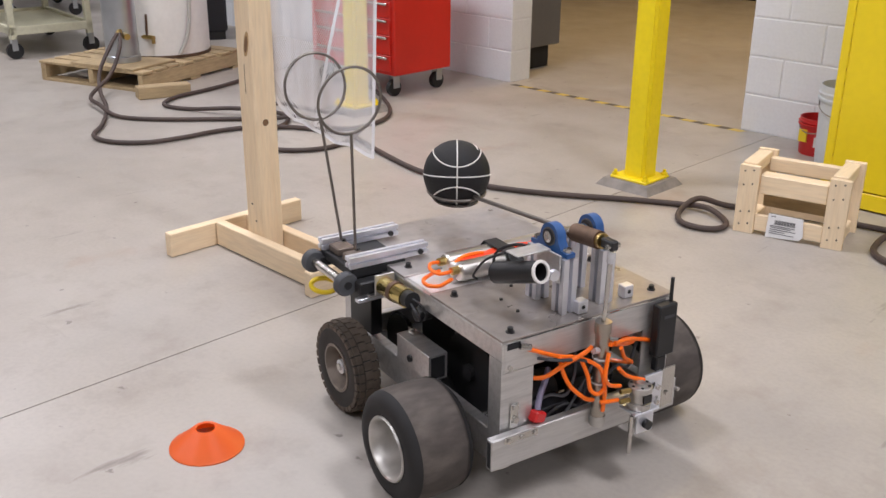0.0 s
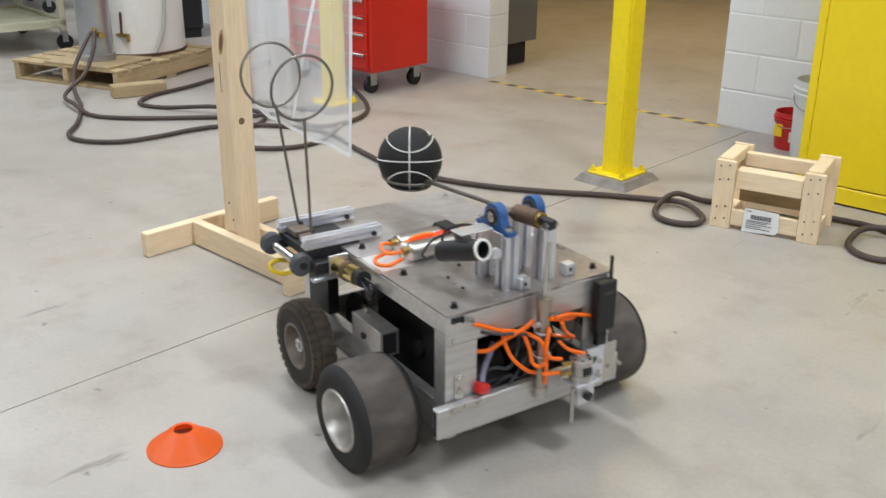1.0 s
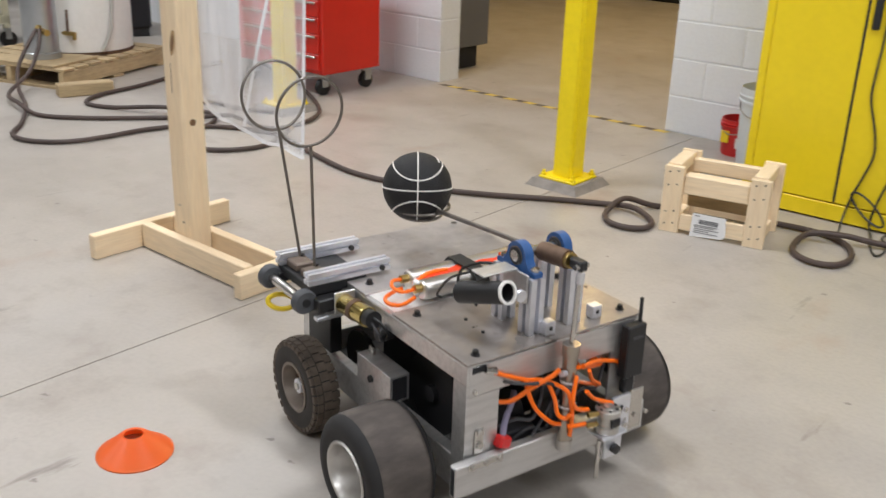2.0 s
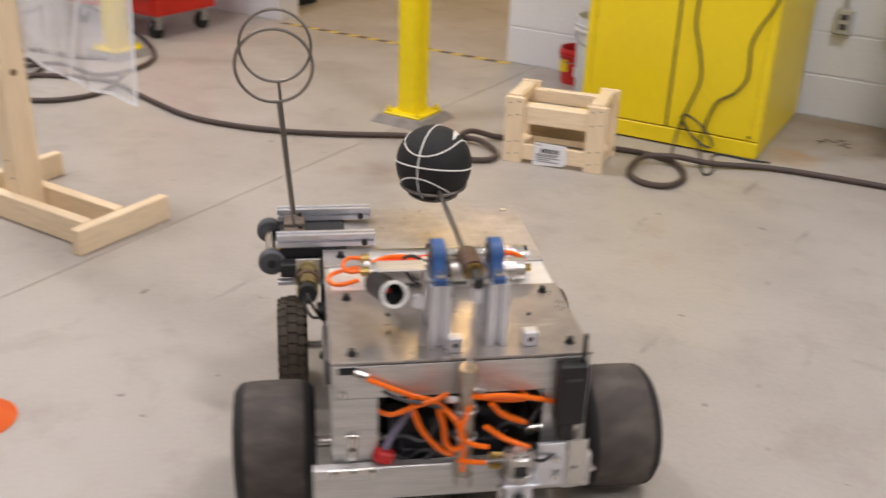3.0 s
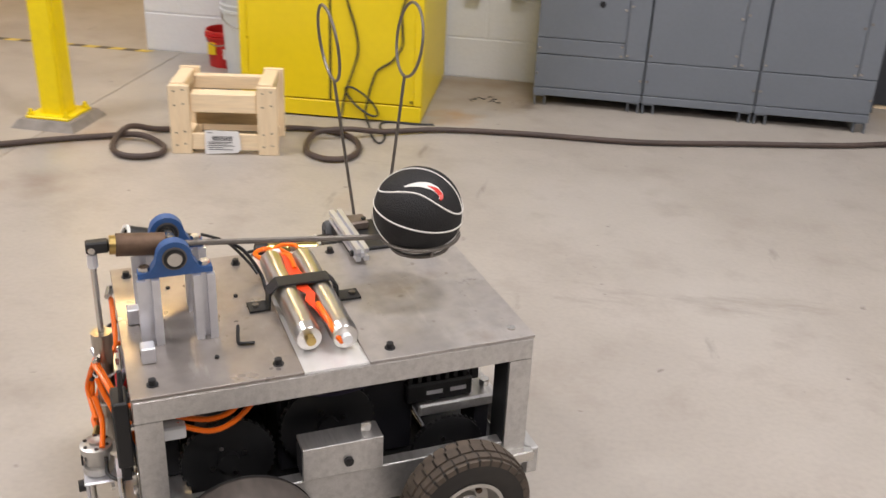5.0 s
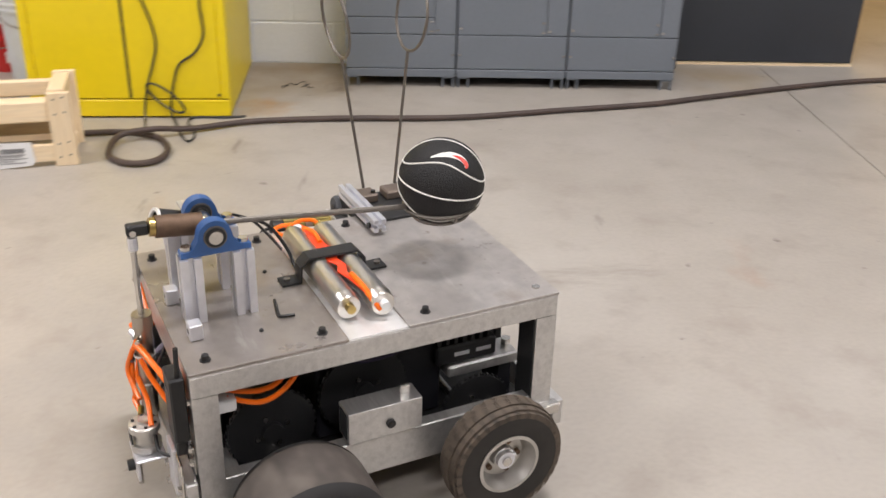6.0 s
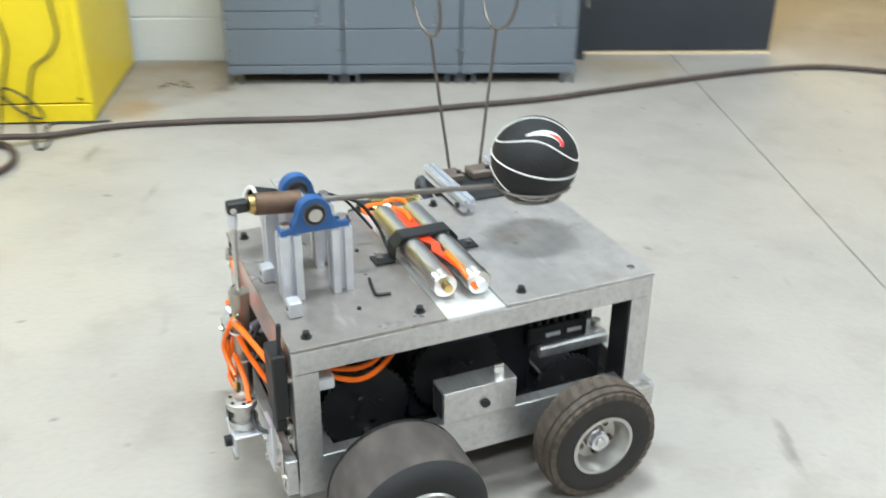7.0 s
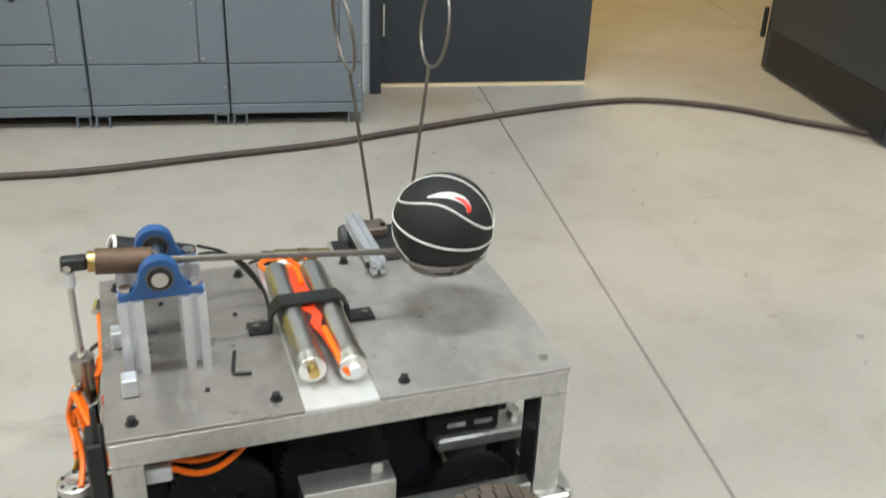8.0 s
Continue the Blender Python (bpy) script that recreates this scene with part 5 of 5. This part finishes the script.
# air tanks across the deck
for y, x0, x1 in ((-0.051, -0.152, 0.178), (0.012, -0.148, 0.190)):
    m = Matrix.Translation((x0, y, 0.4412)) @ Matrix.Rotation(radians(90), 4, "Y")
    L = x1 - x0
    tk = rpart("air_tank", lathe(bmesh.new(), [(0, 0), (0.020, 0.0), (0.0235, 0.004), (0.024, 0.012), (0.024, L - 0.026), (0.025, L - 0.025), (0.025, L - 0.022), (0.0238, L - 0.020), (0.0236, L - 0.003), (0.022, L), (0, L)], 36, m=m), M_TANK, "polished aluminium air tank")
    rpart("tank_port", cy((x1 - 0.002, y, 0.443), (x1 + 0.014, y, 0.443), 0.009, n=10), M_BRASS if y < 0 else M_PAPER, parent=tk)
    rpart("tank_port", cy((x0 + 0.002, y, 0.447), (x0 - 0.018, y, 0.447), 0.010, n=10), M_BRASS, parent=tk)
flag = rpart("tape_strip", prism(bmesh.new(), [(-0.13, -0.032), (-0.05, -0.040), (-0.02, -0.034), (0.02, -0.036), (0.045, -0.024), (0.07, -0.033), (0.11, -0.023), (0.165, -0.016), (0.165, -0.010), (0.11, -0.010), (0.08, -0.017), (0.05, -0.008), (0.02, -0.014), (-0.02, -0.006), (-0.05, -0.014), (-0.13, -0.014)], 0.4585, 0.461), M_REDTAPE, "red-orange tape strip between the tanks")
rpart("air_line", tube([(0.10, -0.016, 0.466), (0.15, -0.012, 0.462), (0.185, -0.004, 0.445), (0.19, 0.006, 0.432)], 0.0055), M_ORANGE)
rpart("air_line", tube([(-0.15, -0.03, 0.452), (-0.12, -0.022, 0.462), (-0.09, -0.02, 0.464), (-0.06, -0.022, 0.462)], 0.005), M_ORANGE)
rpart("air_line", tube([(-0.165, 0.012, 0.447), (-0.19, 0.008, 0.45), (-0.205, -0.015, 0.447), (-0.195, -0.04, 0.442), (-0.165, -0.05, 0.447)], 0.0045), M_ORANGE)
rpart("air_line", tube([(-0.175, -0.062, 0.432), (-0.215, -0.072, 0.428), (-0.236, -0.052, 0.427), (-0.228, -0.022, 0.428), (-0.195, -0.006, 0.43), (-0.17, 0.0, 0.43)], 0.0048), M_ORANGE)
rpart("nylon_tee", bx(-0.162, -0.048, 0.425, -0.150, -0.030, 0.462, bevel=0.003), M_PAPER)
path = [Vector((y, z)) for y, z in ((-0.126, 0.4195), (-0.088, 0.4195), (-0.0865, 0.45), (-0.070, 0.4670), (0.030, 0.4670), (0.0445, 0.45), (0.046, 0.4195), (0.092, 0.4195))]
rim = []
for side in (1, -1):
    edge = []
    for i, p in enumerate(path):
        d = (path[min(i + 1, 7)] - path[max(i - 1, 0)]).normalized()
        edge.append(p + Vector((-d.y, d.x)) * (0.0019 * side))
    rim += edge if side > 0 else edge[::-1]
bm = prism(bmesh.new(), [(p.x, p.y) for p in rim], -0.022, 0.016, Matrix(((0, 0, 1, 0), (1, 0, 0, 0), (0, 1, 0, 0), (0, 0, 0, 1))))
strap = rpart("tank_strap", bm, M_BLACKM, "black steel strap over the tanks")
for y in (-0.112, 0.078):
    rpart("strap_bolt", cy((-0.003, y, 0.421), (-0.003, y, 0.426), 0.007, n=6), M_ROD, parent=strap)
rpart("lead", tube([(-0.055, -0.21, 0.54), (-0.075, -0.17, 0.535), (-0.088, -0.12, 0.505), (-0.075, -0.088, 0.455), (-0.055, -0.082, 0.430), (-0.035, -0.0805, 0.4215)], 0.0035), M_BLACK)
rpart("lead", tube([(-0.12, -0.19, 0.53), (-0.135, -0.14, 0.50), (-0.14, -0.10, 0.45), (-0.12, -0.085, 0.43)], 0.003), M_BLACK)

# ring picker on the front corner
for y in (0.137, 0.287):
    bm = prism(bmesh.new(), [(a * 0.74, b * 0.74) for a, b in prof], -0.345, -0.126, Matrix.Translation((0, y, 0.440)) @ Matrix(((0, 0, 1, 0), (1, 0, 0, 0), (0, 1, 0, 0), (0, 0, 0, 1))))
    r = rpart("picker_rail", bm, M_EXTR, "slotted aluminium extrusion rail")
    rpart("rail_bolt", cy((-0.15, y - 0.014, 0.435), (-0.15, y - 0.020, 0.435), 0.007, n=8), M_BLACKM, parent=r)
rpart("picker_base", bx(-0.34, 0.125, 0.40, -0.19, 0.30, 0.424, bevel=0.002), M_BLACKM)
for y in (0.172, 0.245):
    k = rpart("rod_block", bx(-0.33, y - 0.026, 0.4245, -0.282, y + 0.026, 0.444, bevel=0.003), M_BLOCKSTEEL, "brown steel rod block")
    rpart("block_bolt", cy((-0.292, y + 0.016, 0.446), (-0.292, y + 0.016, 0.451), 0.006, n=6), M_BLACKM, parent=k)
for a, b, c in (((-0.306, 0.170, 0.455), (-0.329, 0.132, 0.757), (-0.335, 0.122, 0.837)), ((-0.305, 0.247, 0.455), (-0.330, 0.290, 0.757), (-0.335, 0.301, 0.837))):
    rpart("ring_rod", cy(a, b, 0.0036, n=10), M_ROD)
    axis = (Vector(c) - Vector(b)).normalized()
    e1 = Vector((1, 0.0, 0)) - axis * axis.x
    rpart("steel_ring", sweep(bmesh.new(), ring_path(c, 0.079, e1.normalized(), axis, 48), 0.0034, closed=True), M_ROD, "thin steel ring")
for x, y, z in ((-0.357, 0.128, 0.391), (-0.365, 0.290, 0.397)):
    bm = lathe(bmesh.new(), [(0.0, -0.013), (0.026, -0.013), (0.030, -0.007), (0.030, 0.007), (0.026, 0.013), (0, 0.013)], 28, m=Matrix.Translation((x, y, z)) @ Matrix.Rotation(radians(90), 4, "X"))
    k = rpart("roller", bm, M_GREYRUB)
    rpart("roller_hub", cy((x, y - 0.0125, z), (x, y - 0.016, z), 0.010, n=12), M_BLACKM, parent=k)
rpart("roller_shaft", cy((-0.358, 0.14, 0.391), (-0.365, 0.278, 0.397), 0.012, n=16), M_STEEL)
rpart("picker_arm", bx(-0.352, 0.140, 0.385, -0.25, 0.147, 0.41, bevel=0.001), M_BLACKM)
rpart("picker_arm", bx(-0.352, 0.268, 0.385, -0.25, 0.275, 0.41, bevel=0.001), M_BLACKM)
rpart("picker_motor", cy((-0.279, 0.075, 0.388), (-0.280, -0.035, 0.398), 0.0235, n=28), M_GOLD, "gold zinc-plated gear motor")
rpart("motor_cap", cy((-0.280, -0.0355, 0.398), (-0.281, -0.060, 0.401), 0.0205, n=28), M_BLACK)
rpart("motor_bracket", bx(-0.304, 0.0755, 0.366, -0.25, 0.081, 0.418, bevel=0.001), M_ALU)
rpart("motor_tray", bx(-0.315, 0.081, 0.362, -0.20, 0.20, 0.366), M_ALU)
rpart("motor_band", lathe(bmesh.new(), [(0.0238, -0.008), (0.0252, -0.008), (0.0252, 0.008), (0.0238, 0.008)], 28, m=frame_to((-0.2795, 0.02, 0.393), (-0.280, -0.035, 0.398))[0], closed=True), M_RUST)
rpart("clutch", cy((-0.262, -0.045, 0.355), (-0.225, -0.045, 0.355), 0.018, n=24), M_BLACKM)
rpart("lead", tube([(-0.281, -0.06, 0.405), (-0.276, -0.085, 0.40), (-0.262, -0.09, 0.375), (-0.25, -0.06, 0.345), (-0.235, -0.02, 0.33)], 0.0035), M_BLACK)
rpart("lead", tube([(-0.286, -0.06, 0.395), (-0.284, -0.08, 0.38), (-0.27, -0.075, 0.355), (-0.25, -0.03, 0.335)], 0.003), M_GREYWIRE)
rpart("tray_edge", bx(-0.345, 0.086, 0.351, -0.232, 0.104, 0.3605, bevel=0.001), M_EXTR)
# black box added to fill the dark space above the tray
rpart("gear_housing", bx(-0.338, 0.090, 0.367, -0.25, 0.124, 0.400, bevel=0.003), M_BLACKM)
rpart("strap_loop", sweep(bmesh.new(), ring_path((-0.345, 0.275, 0.330), 0.034, (0.75, -0.66, 0), (0.18, 0.2, 0.46)), 0.0065, closed=True), M_YELLOWPLASTIC, "yellow strap loop")
rpart("picker_post", bx(-0.2475, 0.205, 0.19, -0.215, 0.322, 0.362, bevel=0.002), M_BLACKM)

# ---- ball on the cradle ----
ball = thing("basketball", "small black rubber basketball with white seams in the wire cradle", "ball")
bm = bmesh.new()
bmesh.ops.create_uvsphere(bm, u_segments=56, v_segments=36, radius=0.087)
part("skin", bm, M_BALL, ball)
P1 = Vector((-0.53, -0.828, 0.185)).normalized()
E1 = Vector((0, 0, 1)).cross(P1).normalized()
E2 = P1.cross(E1)


def on_ball(lon, lat, r=0.0868):
    return (P1 * (math.cos(lat) * math.cos(lon)) + E1 * (math.cos(lat) * math.sin(lon)) + E2 * math.sin(lat)) * r


part("seam", sweep(bmesh.new(), [on_ball(2 * math.pi * k / 72, 0) for k in range(72)], 0.0019, 6, True), M_SEAM, ball)
part("seam", sweep(bmesh.new(), [on_ball(0, 2 * math.pi * k / 72) for k in range(72)], 0.0019, 6, True), M_SEAM, ball)
for s in (-1, 1):
    part("seam", sweep(bmesh.new(), [on_ball(a, s * radians(31 - 14 * math.cos(2 * a))) for a in [2 * math.pi * k / 72 for k in range(72)]], 0.0019, 6, True), M_SEAM, ball)


def ball_patch(points, widths, r):
    bm = bmesh.new()
    path = smooth_path(points, 6)
    n = len(path)
    last = None
    for i, p in enumerate(path):
        d = path[min(i + 1, n - 1)] - path[max(i - 1, 0)]
        side = d.cross(p).normalized()
        f = i / (n - 1) * (len(widths) - 1)
        k = min(int(f), len(widths) - 2)
        w = widths[k] + (widths[k + 1] - widths[k]) * (f - k)
        row = [bm.verts.new((p + side * (w * q)).normalized() * r) for q in (-1, 0, 1)]
        if last:
            for q in (0, 1):
                bm.faces.new((last[q], last[q + 1], row[q + 1], row[q]))
        last = row
    return bm


MARK = [(0.406, -0.48, 0.777), (0.49, -0.26, 0.835), (0.563, -0.03, 0.83), (0.65, 0.16, 0.745), (0.745, 0.235, 0.63), (0.80, 0.19, 0.57)]
part("curved_mark", ball_patch(MARK, [0.01, 0.055, 0.08, 0.08, 0.06, 0.025], 0.0879), M_SEAM, ball, "curved white and red mark")
part("curved_mark", ball_patch([Vector(p) + Vector((0.01, 0.0, -0.01)) for p in MARK[2:]], [0.0, 0.055, 0.06, 0.01], 0.0883), M_RED, ball)
BALL_AT = (0.015, 0.211, 0.588)

# ---- floor slabs and wall blocks ----
EDGES = (-12, -2.33, 1.64, 3.40, 10)
for a, b in zip(EDGES, EDGES[1:]):
    part("slab", bx(a + 0.0024, -8, -0.1, b - 0.0024, 13, 0.0), M_FLOOR, floor)

BLOCK = {}


def block(v0, v1, z0, z1, parent):
    key = round(v1 - v0, 3)
    if key not in BLOCK:
        BLOCK[key] = mesh_of("block", box(bmesh.new(), 0, 0, 0, v1 - v0, 0.19, z1 - z0, bevel=0.003), M_BLOCK)
    ob = new("block", BLOCK[key])
    ob.parent = parent
    ob.matrix_basis = Matrix.Translation((v0, WALL_U, z0))


def block_wall(parent, v0, v1, jamb, rows, v_from):
    for k in range(23):
        z0, z1 = k * 0.2032 + 0.004, k * 0.2032 + 0.199
        edges, v, step = [jamb], jamb, (1 if jamb == v0 else -1)
        length = 0.203 if k % 2 else 0.4064
        while (v - v1) * step < 0 if step > 0 else v > v0:
            v += step * length
            length = 0.4064
            v = min(v, v1) if step > 0 else max(v, v0)
            edges.append(v)
        for a, b in zip(edges, edges[1:]):
            a, b = min(a, b), max(a, b)
            if b - a < 0.03:
                continue
            if k < rows and b > v_from:
                block(a + 0.004, b - 0.004, z0, z1, parent)
            else:
                box(rest, a + 0.004, WALL_U, z0, b - 0.004, WALL_U + 0.19, z1)


rest = bmesh.new()
block_wall(wall_right, -2.53, 1.19, -2.53, 6, -9)
tagged(part("upper_blocks", rest, M_BLOCK, wall_right), kind="stuff")
rest = bmesh.new()
block_wall(wall_left, -12.0, -4.2, -4.2, 6, -7.0)
tagged(part("upper_blocks", rest, M_BLOCK, wall_left), kind="stuff")


# ---- motion ----
def motions():
    """Keys the robot, its ball and its wheels."""
    rows = [(t, pose(x, y, 0, 0, 0, w)) for t, x, y, w in ROBOT]
    walk(robot, rows)
    walk(ball, [(t, m @ Matrix.Translation(BALL_AT)) for t, m in rows])
    for wheel, side, wx, radius in wheels:
        base = wheel.matrix_basis.copy()
        spun, last, keys = 0.0, None, []
        for t, x, y, w in ROBOT:
            a = radians(w)
            if last:
                lx, ly, la = last
                mid = (a + la) / 2
                # travel of the wheel's contact along the robot's heading
                ahead = -(x - lx) * math.sin(mid) + (y - ly) * math.cos(mid) + side * wx * (a - la)
                spun += ahead / radius
            last = (x, y, a)
            keys.append((t, Matrix.Translation(base.translation) @ Matrix.Rotation(-spun, 4, "X") @ base.to_3x3().to_4x4()))
        walk(wheel, keys)


motions()
